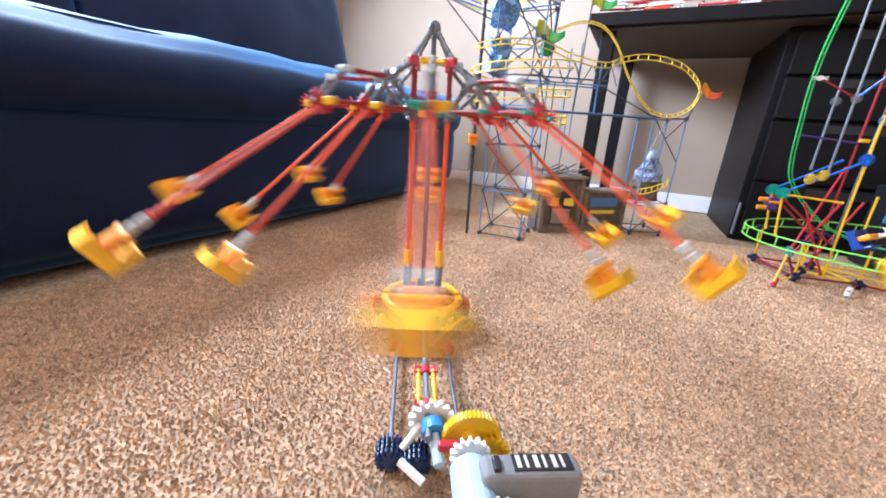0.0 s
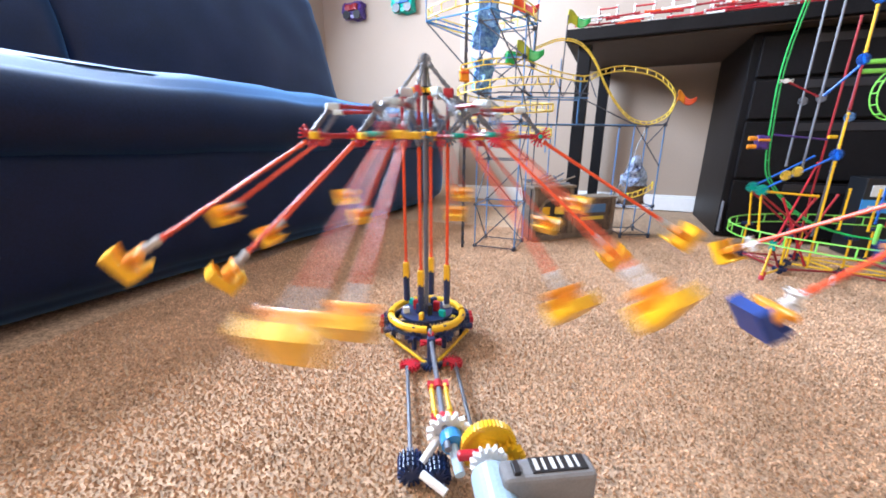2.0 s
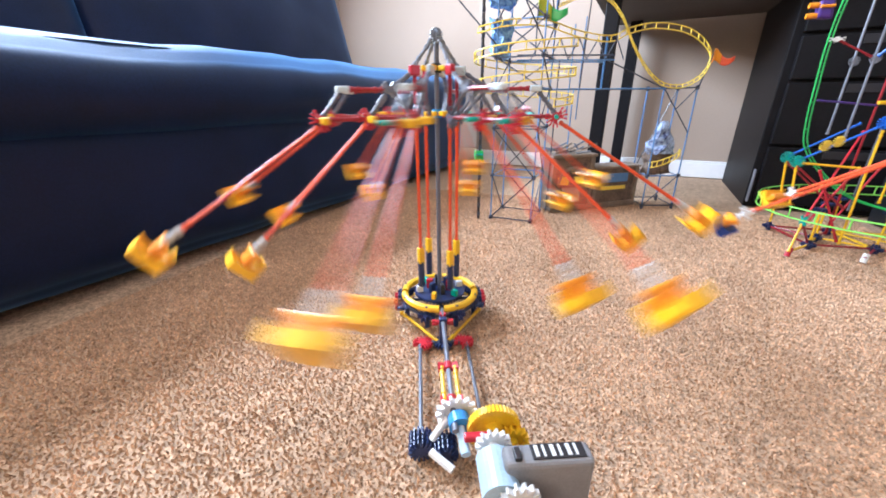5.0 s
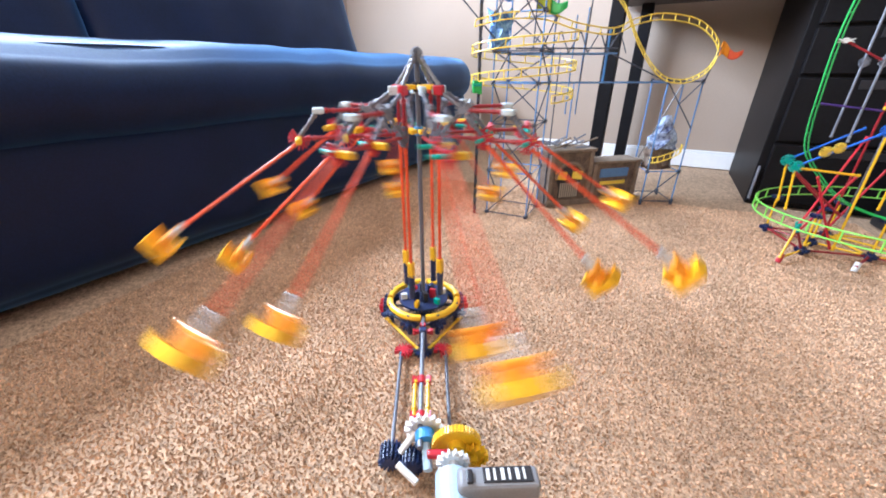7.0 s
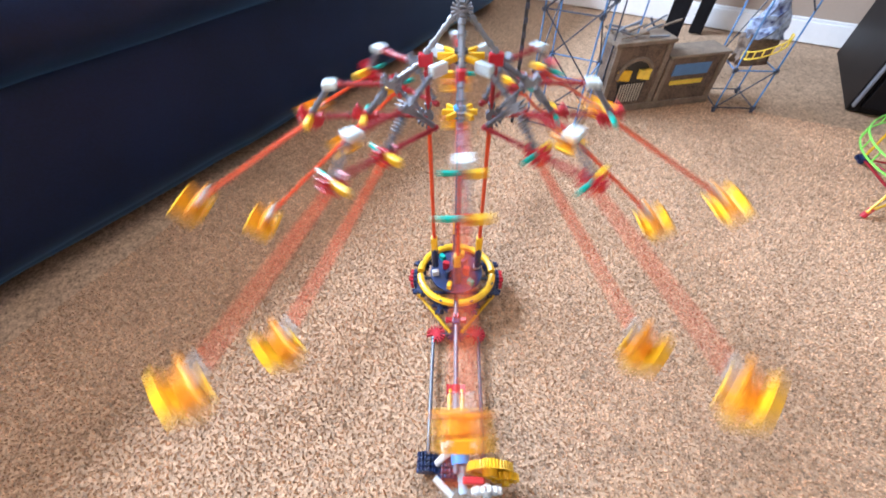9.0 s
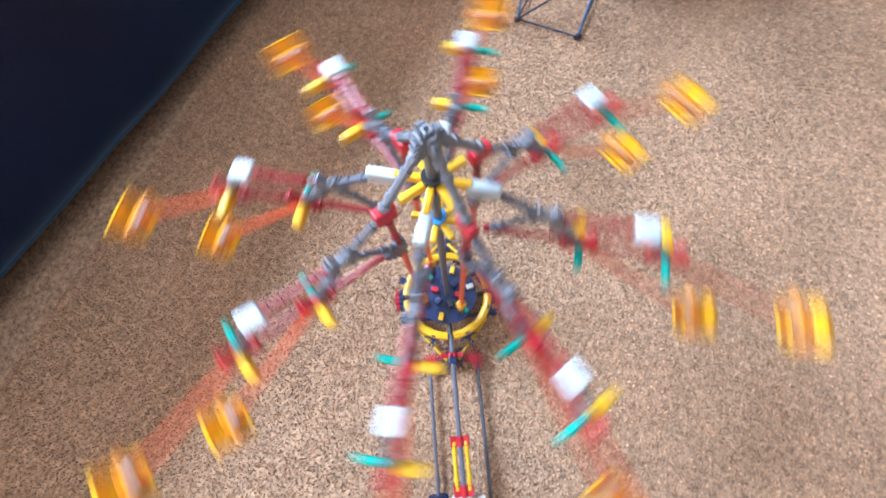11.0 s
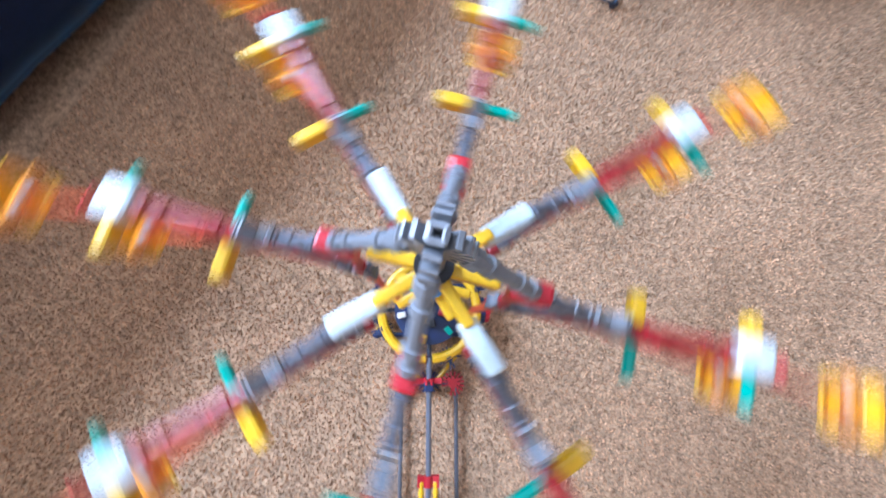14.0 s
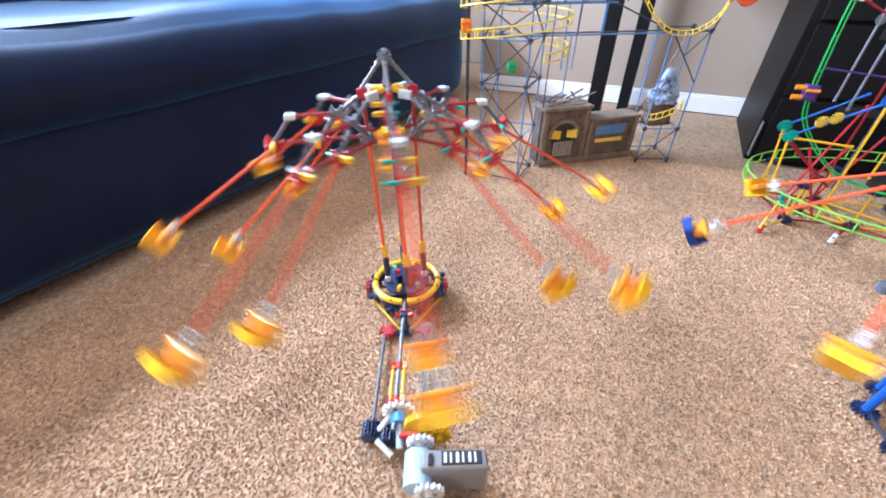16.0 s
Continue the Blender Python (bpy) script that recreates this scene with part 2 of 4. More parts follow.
def tube(bm, pts, r, k=6):
    """A tube along a line of points."""
    pts = [Vector(p) for p in pts]
    rows, side = [], None
    for i, p in enumerate(pts):
        d = (pts[min(i + 1, len(pts) - 1)] - pts[max(i - 1, 0)]).normalized()
        side = (side - d * side.dot(d)) if side is not None else d.orthogonal()
        side.normalize()
        up = d.cross(side)
        rows.append([bm.verts.new(p + (side * math.cos(2 * math.pi * j / k) + up * math.sin(2 * math.pi * j / k)) * r) for j in range(k)])
    for a, b in zip(rows, rows[1:]):
        for j in range(k):
            bm.faces.new((a[j], a[(j + 1) % k], b[(j + 1) % k], b[j]))
    bm.faces.new(rows[0][::-1]), bm.faces.new(rows[-1])
    return bm


def B():
    return bmesh.new()


# ---- the room ----
def slab(name, lo, hi, mat, label=""):
    return structure(name, box(B(), lo, hi), mat, label)


def wall_with_window(name, along_u, at, outer, a0, a1, w0, w1, z0, z1):
    """A wall with a window opening through it, its frame and pane."""
    def b(bm, p0, p1, q0, q1):
        if along_u:
            box(bm, (p0, min(at, outer), q0), (p1, max(at, outer), q1))
        else:
            box(bm, (min(at, outer), p0, q0), (max(at, outer), p1, q1))
    bm = B()
    b(bm, a0, w0, 0, CEIL), b(bm, w1, a1, 0, CEIL), b(bm, w0, w1, 0, z0), b(bm, w0, w1, z1, CEIL)
    structure(name, bm, WALL, "tan painted wall with an unseen window")
    bm = B()
    for p0, p1, q0, q1 in ((w0, w0 + .05, z0, z1), (w1 - .05, w1, z0, z1), (w0 + .05, w1 - .05, z0, z0 + .05), (w0 + .05, w1 - .05, z1 - .05, z1), ((w0 + w1) / 2 - .02, (w0 + w1) / 2 + .02, z0 + .05, z1 - .05)):
        d = (outer - at) * 0.5
        if along_u:
            box(bm, (p0, min(at + d * .6, at + d), q0), (p1, max(at + d * .6, at + d), q1))
        else:
            box(bm, (min(at + d * .6, at + d), p0, q0), (max(at + d * .6, at + d), p1, q1))
    structure("window_1" if not along_u else "assumed_window", bm, TRIM, "white painted frame of an unseen window")


def room():
    slab("floor", (LEFT_U - .1, REAR_V - .1, -0.08), (RIGHT_U + .1, RECESS_V + .1, -0.004), CARPET, "beige looped-pile carpet over the whole floor")
    slab("wall_back", (CORNER_U, WALL_V, 0), (RIGHT_U + .1, WALL_V + .1, CEIL), WALL, "tan painted wall behind the desk").matrix_world = BACK
    slab("wall_return", (CORNER_U + .01, WALL_V + .2, 0), (CORNER_U + .11, RECESS_V, CEIL), WALL, "tan painted wall of the recess")
    slab("wall_recess", (LEFT_U - .1, RECESS_V, 0), (CORNER_U + .1, RECESS_V + .1, CEIL), WALL, "tan painted wall behind the sofa's end")
    slab("wall_right", (RIGHT_U, REAR_V, 0), (RIGHT_U + .1, WALL_V, CEIL), WALL, "tan painted side wall")
    wall_with_window("wall_left", False, LEFT_U, LEFT_U - .12, REAR_V, RECESS_V, -0.50, 1.20, 1.06, 1.88)
    # rear wall closes the room behind the camera; its window is assumed
    wall_with_window("wall_rear", True, REAR_V, REAR_V - .12, LEFT_U - .1, RIGHT_U + .1, -1.55, -0.35, 1.05, 2.15)
    slab("ceiling", (LEFT_U - .2, REAR_V - .2, CEIL), (RIGHT_U + .2, RECESS_V + .2, CEIL + .08), CEILING, "white ceiling")
    bm = B()
    box(bm, (CORNER_U, WALL_V - .014, 0), (RIGHT_U, WALL_V - .001, 0.068), 0.003)
    box(bm, (CORNER_U, WALL_V - .010, 0.068), (RIGHT_U, WALL_V - .001, 0.078), 0.003)
    structure("baseboard", bm, TRIM, "white painted baseboard").matrix_world = BACK


def carpet_pile():
    """Loose yarn tufts over the part of the carpet round the rides."""
    rng = np.random.default_rng(3)
    step = 0.0039
    us, vs = np.meshgrid(np.arange(-0.62, 1.0, step), np.arange(-0.62, 0.95, step))
    n = us.size
    u = us.ravel() + rng.uniform(-.5, .5, n) * step
    v = vs.ravel() + rng.uniform(-.5, .5, n) * step
    a = rng.uniform(0, 2 * np.pi, n)
    w, l = rng.uniform(.0009, .0016, n), rng.uniform(.0024, .0048, n)
    h = rng.uniform(.001, .0038, n)
    c, s = np.cos(a), np.sin(a)
    z0 = -0.0045
    verts = np.empty((n, 4, 3))
    verts[:, 0] = np.c_[u - s * w, v + c * w, np.full(n, z0)]
    verts[:, 1] = np.c_[u + s * w, v - c * w, np.full(n, z0)]
    verts[:, 2] = np.c_[u + c * l + s * w * .6, v + s * l - c * w * .6, z0 + h * .6]
    verts[:, 3] = np.c_[u + c * l * .45 - s * w * .4, v + s * l * .45 + c * w * .4, z0 + h + .0012]
    i = np.arange(n)[:, None] * 4
    faces = np.concatenate([i + [0, 1, 3], i + [1, 2, 3], i + [2, 0, 3]])
    me = bpy.data.meshes.new("carpet_pile")
    me.from_pydata(verts.reshape(-1, 3).tolist(), [], faces.tolist())
    me.materials.append(PILE)
    ob = new("carpet_pile", me)
    ob.matrix_world = ROOM
    tagged(ob, "short beige yarn tufts of the carpet", "carpet", "", "stuff")


# ---- the sofa ----
def cushion(bm, lo, hi, puff, m=None, r=0.06, fold=0.0):
    """A padded block with rounded edges, bulging faces and soft creases across it."""
    start = len(bm.verts)
    c = [(a + b) / 2 for a, b in zip(lo, hi)]
    h = [(b - a) / 2 for a, b in zip(lo, hi)]
    n = 26
    made = bmesh.ops.create_cube(bm, size=2)
    bmesh.ops.subdivide_edges(bm, edges=list({e for v in made["verts"] for e in v.link_edges}), cuts=n, use_grid_fill=True)
    bm.verts.ensure_lookup_table()
    for v in bm.verts[start:]:
        p = v.co.copy()
        q = Vector((p.x * h[0], p.y * h[1], p.z * h[2]))
        core = Vector([max(-(h[i] - r), min(h[i] - r, q[i])) for i in range(3)])
        off = q - core
        if off.length > 1e-6:
            q = core + off.normalized() * min(off.length, r)
        for i in range(3):
            j, k = (i + 1) % 3, (i + 2) % 3
            q[i] += puff * p[i] * (1 - p[j] ** 2) * (1 - p[k] ** 2)
        q += 0.006 * noise.noise_vector(q * 7 + Vector(c) * 3)
        q += Vector((1, 0, 1)) * fold * (noise.noise(Vector((q.x * 3, q.y * 6, q.z * 3)) + Vector(c)) - 0.2)
        v.co = (m or Matrix()) @ (q + Vector(c))
    return bm


def sofa():
    """A padded sofa with a thick rolled seat edge, standing slightly askew to the room."""
    s = thing("sofa", "dark navy leatherette sofa with thick padded seat and back", "sofa", m=SOFA_AT)
    v0, v1 = -1.15, 1.62
    part("base", box(B(), (-1.60, v0, 0.0), (-0.700, v1 - .06, 0.20), 0.02), SOFA, s)
    part("front_panel", cushion(B(), (-0.88, v0 + .02, 0.016), (-0.636, v1 - .04, 0.345), 0.014, r=.07), SOFA, s, smooth=True)
    part("seat_cushion", cushion(B(), (-1.45, v0, 0.278), (-0.605, v1, 0.482), 0.014, r=.098, fold=.006), SOFA, s, smooth=True)
    for z, x in ((0.290, -0.640), (0.468, -0.668)):
        part("seam", tube(B(), [(x + .004 * math.sin(v * 9), v0 + .1 + v, z + .003 * math.sin(v * 7)) for v in (k * (v1 - v0 - .2) / 40 for k in range(41))], .0022, 6), SOFA, s, "stitched seam", smooth=True)
    lean = Matrix.Translation((-1.12, 0, 0.46)) @ Matrix.Rotation(radians(-16), 4, "Y") @ Matrix.Translation((1.12, 0, -0.46))
    part("back_cushion", cushion(B(), (-1.42, v0 + .05, 0.42), (-1.12, 0.16, 1.10), 0.030, lean, r=.06, fold=.008), SOFA, s, smooth=True)
    part("back_cushion", cushion(B(), (-1.42, 0.17, 0.42), (-1.12, 1.31, 1.10), 0.030, lean, r=.06, fold=.008), SOFA, s, smooth=True)
    part("backrest", box(B(), (-1.66, v0, 0.10), (-1.50, 1.24, 0.98), 0.06, seg=4), SOFA, s)


# ---- the desk and the drawers under it ----
def desk():
    d = thing("desk", "long black-brown wooden desk with a thick top", "desk", m=DESK_AT)
    part("top", box(B(), (0.15, 0.93, 0.681), (2.35, 1.545, 0.722), 0.003), DESK, d)
    part("underside", box(B(), (0.17, 0.95, 0.676), (2.33, 1.535, 0.680), 0.0), BOARD, d, "plain brown panel under the top")
    for u, v in ((0.190, 0.985), (0.245, 1.46)):
        part("leg", box(B(), (u, v, 0), (u + .047, v + .047, 0.681), 0.003), DESK, d, "square black leg")


def drawers():
    d = thing("drawer_unit", "black-brown wooden drawer unit under the desk", "drawers", m=DRAWERS_AT)
    u0, u1, v0, v1 = 0.740, 1.62, 1.04, 1.53
    part("carcass", box(B(), (u0, v0 + .02, 0.0), (u1, v1, 0.674), 0.003), DESK, d)
    for z0, z1 in ((0.02, 0.205), (0.215, 0.40), (0.41, 0.53), (0.54, 0.66)):
        f = part("drawer_front", box(B(), (u0 + .022, v0, z0), (u1 - .02, v0 + .019, z1), 0.003), DESK, d)
        part("finger_groove", box(B(), (u0 + .16, v0 - .003, z1 - .030), (u1 - .16, v0 - .0005, z1 - .006), 0.001), BLACK, f)
    part("edge_strip", box(B(), (u0 + .004, v0 - .002, 0.02), (u0 + .008, v0 + .018, 0.13), 0.0), SILVER, d, "thin bright metal edge")


# ---- the swing ride ----
Z_TOP, Z_UP, Z_LOW, Z_STUB, R_POST = 0.402, 0.374, 0.338, 0.125, 0.035
R_IN, R_OUT, R_WHITE, R_MID = 0.107, 0.169, 0.139, 0.074
APEX = 0.443
SWING, TILT_IN, TILT_OUT = 0.249, 48, 58
RODR = 0.0032


def polar(r, a, z, off=0.0):
    """A point at radius r and azimuth a, shifted sideways by off."""
    c, s = math.cos(radians(a)), math.sin(radians(a))
    return V(r * c - off * s, r * s + off * c, z)


def seat_parts(s, reach, shell, parent):
    """The seat at the end of a swing: an orange yoke with its cross bar over a moulded shell."""
    bm = B()
    box(bm, (-.0055, -.0075, -reach + .006), (.0055, .0075, -reach + .024), .002, s)
    for y in (-.0125, .0125):
        box(bm, (-.0045, y - .0030, -reach + .004), (.0045, y + .0030, -reach + .020), .0015, s)
    yoke = part("yoke", bm, ORANGE, parent)
    part("cross_bar", box(B(), (-.0050, -.0235, -reach + .0185), (.0050, .0235, -reach + .0255), .0025, s), ORANGE, yoke)
    bm = B()
    rows = []
    for x, top in ((-.0175, .013), (-.0125, .009), (-.004, .005), (.007, .005), (.0145, .007), (.0175, .010)):
        rows.append([bm.verts.new(s @ V(x, y, -reach + z)) for y, z in ((-.0190, -.006), (-.0205, -.002), (-.0200, top), (-.0155, top), (-.0150, top - .004), (.0150, top - .004), (.0155, top), (.0200, top), (.0205, -.002), (.0190, -.006))])
    for p, q in zip(rows, rows[1:]):
        for k in range(10):
            bm.faces.new((p[k], p[(k + 1) % 10], q[(k + 1) % 10], q[k]))
    bm.faces.new(rows[0][::-1]), bm.faces.new(rows[-1])
    box(bm, (-.0195, -.0170, -reach - .004), (-.0150, .0170, -reach + .021), .002, s)
    part("swing_seat", bm, shell, parent, "moulded plastic swing seat")


def rotor(parent):
    bm = B()
    rod(bm, (0, 0, 0.05), (0, 0, APEX - .01), 0.0036, 10)
    r = part("rotor", bm, GREY, parent, "turning grey shaft with eight swing arms")
    # crown
    bm = B()
    for a in (45, 135):
        connector(bm, (0, 0, APEX - .001), polar(1, a, 0), EIGHT, ref=(0, 0, 1), size=0.0088, thick=0.0045)
    part("crown", bm, SILVER, r, "stacked silver grey connectors")
    for z, m in ((Z_TOP, BLACK), (Z_LOW + .004, SKYBLUE)):
        part("hub", rod(B(), (0, 0, z - .006), (0, 0, z + .006), 0.0070, 16), m, r)
    for i in range(8):
        a = 45 * i
        ca = polar(1, a, 0)
        white = i % 2 == 0
        for z, l in ((Z_TOP, 0.024), (Z_LOW + .004, 0.020)):
            bm = B()
            box(bm, (0.006, -.0023, -.0032), (l, .0023, .0032), 0.001, Matrix.Translation((0, 0, z)) @ Matrix.Rotation(radians(a), 4, "Z"))
            part("spoke", bm, YELLOW, r)
        if white:
            m = Matrix.Translation((0, 0, Z_TOP - .002)) @ Matrix.Rotation(radians(a), 4, "Z")
            part("white_clip", box(B(), (0.021, -.0036, -.008), (0.042, .0036, .004), 0.0018, m), SKY_TINT_WHITE, r)
        else:
            part("post", toy_rod(B(), polar(R_POST, a, Z_LOW + .008), polar(R_POST, a, Z_TOP - .004), RODR), DEEP_RED, r, "dark red upright rod")
            m = Matrix.Translation((0, 0, Z_TOP)) @ Matrix.Rotation(radians(a), 4, "Z")
            bm = B()
            box(bm, (0.028, -.0042, -.010), (0.043, .0042, .003), 0.0018, m)
            part("red_clip", bm, RED, r)
            part("post", toy_rod(B(), polar(R_POST, a, Z_STUB), polar(R_POST, a, Z_LOW - .008), RODR), ORANGE_RED, r, "orange red upright rod")
            part("low_clip", connector(B(), polar(R_POST, a, Z_LOW), polar(1, a + 90, 0), [-90, 0, 45, 90], ref=ca), GREY, r)
            part("brace", toy_rod(B(), V(0, 0, APEX - .006) + ca * .008, polar(0.036, a, Z_TOP + .002), RODR), SILVER, r, "sloping grey rod")
            # stub at the foot of the upright
            part("stub", rod(B(), polar(R_POST, a, 0.068), polar(R_POST, a, Z_STUB - .012), 0.0055, 10), NAVY, r)
            part("stub_clip", box(B(), (R_POST - .005, -.005, Z_STUB - .016), (R_POST + .005, .005, Z_STUB + .012), 0.002, Matrix.Rotation(radians(a), 4, "Z")), YELLOW, r)
        # arm
        r0 = 0.036
        part("strut", toy_rod(B(), polar(r0, a, Z_TOP - .004), polar(R_MID - .006, a, Z_UP + .004), RODR), GREY, r)
        bm = B()
        connector(bm, polar(R_MID, a, Z_UP), polar(1, a + 90, 0), [-45, 0, 135, 180, 225], ref=ca, size=.010)
        part("elbow", bm, SILVER, r)
        p = polar(R_MID + .008, a, Z_UP - .009)
        d = (ca * .66 - V(0, 0, .72)).normalized()
        ribs = [(t / 12, .0047 if t % 3 else .0032) for t in range(13)]
        part("ribbed_sleeve", lathe(B(), p, p + d * .014, ribs, 10), SILVER, r)
        part("strut", toy_rod(B(), polar(R_MID + .006, a, Z_UP - .006), polar(R_IN - .004, a, Z_LOW + .004), RODR), GREY, r)
        part("brace", toy_rod(B(), polar(R_POST + .006, a, Z_LOW + .004), polar(R_MID - .006, a, Z_UP - .004), RODR * .9), GREY, r)
        part("arm_rod", toy_rod(B(), polar(R_POST, a, Z_LOW), polar(R_IN - .008, a, Z_LOW), RODR), DEEP_RED, r)
        part("arm_rod", toy_rod(B(), polar(R_IN + .008, a, Z_LOW), polar(R_OUT - .008, a, Z_LOW), RODR), DEEP_RED, r)
        part("arm_rod", toy_rod(B(), polar(R_MID + .008, a, Z_UP), polar(R_WHITE - .008, a, Z_UP), RODR), DEEP_RED, r)
        m = Matrix.Translation((0, 0, Z_UP)) @ Matrix.Rotation(radians(a), 4, "Z")
        part("end_clip", box(B(), (R_WHITE - .008, -.006, -.004), (R_WHITE + .008, .006, .004), 0.002, m), SKY_TINT_WHITE, r)
        part("link", toy_rod(B(), polar(R_WHITE + .004, a, Z_UP - .004), polar(R_OUT - .002, a, Z_LOW + .004), RODR), GREY, r)
        for rr, tilt, k in ((R_IN, TILT_IN, 0), (R_OUT, TILT_OUT, 1)):
            part("hanger", connector(B(), polar(rr, a, Z_LOW), polar(1, a + 90, 0), [-45, 0, 90, 135, 180], ref=ca), RED, r)
            m = Matrix.Translation((0, 0, Z_LOW)) @ Matrix.Rotation(radians(a), 4, "Z")
            part("hinge", box(B(), (rr - .004, .004, -.005), (rr + .004, .023, .004), 0.002, m), YELLOW, r)
            part("hinge_pin", rod(B(), polar(rr, a, Z_LOW, -.004), polar(rr, a, Z_LOW, -.022), 0.0030, 8), TEAL, r)
            # swing: rod, white knuckle, orange yoke, seat
            s = m @ Matrix.Translation((rr, 0.0, -.004)) @ Matrix.Rotation(radians(-tilt), 4, "Y")
            part("swing_rod", toy_rod(B(), s @ V(0, 0, -.006), s @ V(0, 0, -SWING + .045), RODR * .9), ORANGE_RED, r)
            part("knuckle", lathe(B(), s @ V(0, 0, -SWING + .045), s @ V(0, 0, -SWING + .024), [(0, .0036), (.1, .0048), (.42, .0048), (.48, .0038), (.56, .0038), (.62, .0050), (1, .0046)], 10), ROD_END, r, "dull white rod end")
            seat_parts(s, SWING, SEAT, r)
    return r


def swing_ride():
    ride = thing("swing_ride", "building-toy swing ride with sixteen amber seats on the carpet", "toy ride")
    # turntable base
    m = Matrix.Translation((0, 0, 0.047))
    for k in range(4):
        part("ring_arc", ring(B(), m, 0.061, 0.0060, 12, 8, 90 * k + 4, 90 * k + 86), YELLOW, ride, "curved yellow ring piece")
    for k in range(8):
        a = 45 * k + 22.5
        part("base_clip", connector(B(), polar(0.066, a, 0.034), (0, 0, 1), [0, 90, 135, 180, 225, 270], ref=polar(1, a, 0), size=.012), NAVY, ride)
        part("base_rod", toy_rod(B(), polar(0.066, a, 0.034), polar(0.066, a + 45, 0.034), RODR), DARK_ROD, ride)
        part("upright_pin", rod(B(), polar(0.062, a, 0.012), polar(0.062, a, 0.052), 0.004, 8), NAVY, ride)
    for k in range(4):
        a = 90 * k
        if k % 2:
            part("foot_rod", toy_rod(B(), polar(0.072, a - 72, 0.022), polar(0.094, a - 5, 0.008), RODR), YELLOW, ride)
            part("foot_rod", toy_rod(B(), polar(0.072, a + 72, 0.022), polar(0.094, a + 5, 0.008), RODR), YELLOW, ride)
            part("foot_clip", connector(B(), polar(0.094, a, 0.006), (0, 0, 1), EIGHT, size=.013), NAVY, ride)
            part("front_bar", toy_rod(B(), polar(0.078, a - 66, 0.034), polar(0.078, a + 66, 0.034), RODR * 1.2), NAVY, ride)
        part("spoke_rod", toy_rod(B(), polar(0.012, a, 0.032), polar(0.064, a, 0.032), RODR), DARK_ROD, ride)
    for s in (-1, 1):
        part("side_wheel", gear(B(), (s * 0.076, 0, 0.030), (1, 0, 0), 0.014, 0.005, 14, .002), RED, ride)
        part("side_wheel", gear(B(), (s * 0.070, 0, 0.030), (1, 0, 0), 0.015, 0.005, 14, .002), NAVY, ride)
    part("crown_gear", gear(B(), (0, 0, 0.050), (0, 0, -1), 0.044, 0.004, 40, .006, crown=True), NAVY, ride)
    for k in range(12):
        a = 30 * k + 12
        r0, z1 = (0.012, .070) if k % 2 else (0.030, .063)
        part("inner_clip", box(B(), (r0, -.0035, 0.052), (r0 + .011, .0035, z1), .001, Matrix.Rotation(radians(a), 4, "Z")), (WHITE, NAVY, YELLOW, BLACK, TEAL, RED)[k % 6], ride)
    # drive frame between base and motor
    for s in (-1, 1):
        part("rail", toy_rod(B(), (s * .036, -.100, .008), (s * .036, -.285, .008), RODR), GREY, ride, "grey floor rod")
        part("rail_clip", connector(B(), (s * .032, -.096, .008), (0, 0, 1), [0, 45, 90, 135, 180, 225, 270], ref=(0, -1, 0), size=.013), RED, ride)
        part("cross_rod", toy_rod(B(), (s * .006, -.096, .008), (s * .026, -.096, .008), RODR), DARK_ROD, ride)
        part("shaft_rod", toy_rod(B(), (s * .0085, -.200, .046), (s * .0085, -.258, .046), RODR), YELLOW, ride)
    part("shaft", rod(B(), (0, -.060, .046), (0, -.300, .046), 0.0034, 10), GREY, ride)
    part("shaft_mount", connector(B(), (0, -.088, .040), (0, 1, 0), [0, 90, 180, 270], ref=(0, 0, 1), size=.014), RED, ride)
    part("shaft_mount", box(B(), (-.006, -.100, .008), (.006, -.088, .052), .002), NAVY, ride)
    for y in (-.200, -.258):
        part("shaft_clip", connector(B(), (0, y, .046), (0, 1, 0), [0, 180], ref=(1, 0, 0), size=.011, thick=.012), RED, ride)
    for x, y in ((-.036, -.285), (-.010, -.292)):
        bm = B()
        for k in range(4):
            connector(bm, (x, y - .006 + .006 * k, .0115), (0, 1, 0), EIGHT, size=.0115, thick=.0045)
        part("frame_clip", bm, NAVY, ride, "stack of navy connectors")
    part("frame_rod", rod(B(), (-.024, -.284, .018), (-.006, -.272, .036), .0042, 8), WHITE, ride)
    part("frame_rod", rod(B(), (-.026, -.300, .020), (-.004, -.318, .014), .0042, 8), WHITE, ride)
    spins = []
    for name, at, mat, r, th, n, tooth in (("bevel_gear", (.004, -.270, .040), WHITE, .017, .006, 14, .006), ("big_gear", (.041, -.292, .039), YELLOW, .027, .009, 44, .0014), ("bevel_gear", (.036, -.316, .044), WHITE, .013, .006, 14, .005), ("bevel_gear", (.048, -.374, .046), WHITE, .012, .006, 14, .006)):
        g = part(name, gear(B(), (0, 0, 0), (0, 1, 0), r, th, n, tooth), mat, ride)
        g.location = at
        spins.append((g, at, 34 / n))
    part("blue_hub", rod(B(), (0.006, -.290, .041), (0.005, -.277, .041), .0115, 20), SKYBLUE, ride)
    part("axle", rod(B(), (0.009, -.318, .034), (0.006, -.290, .040), .0050, 12), PALE_BLUE, ride)
    part("cross_clip", box(B(), (.008, -.310, .040), (.034, -.302, .048), .002), RED, ride)
    part("small_gear", gear(B(), (.060, -.300, .030), (0, 1, 0), .013, .008, 14, .004), YELLOW, ride)
    part("small_gear", gear(B(), (.066, -.384, .020), (0, 1, 0), .013, .007, 14, .004), YELLOW, ride)
    part("axle", rod(B(), (.048, -.410, .040), (.048, -.370, .045), .0036, 10), GREY, ride)
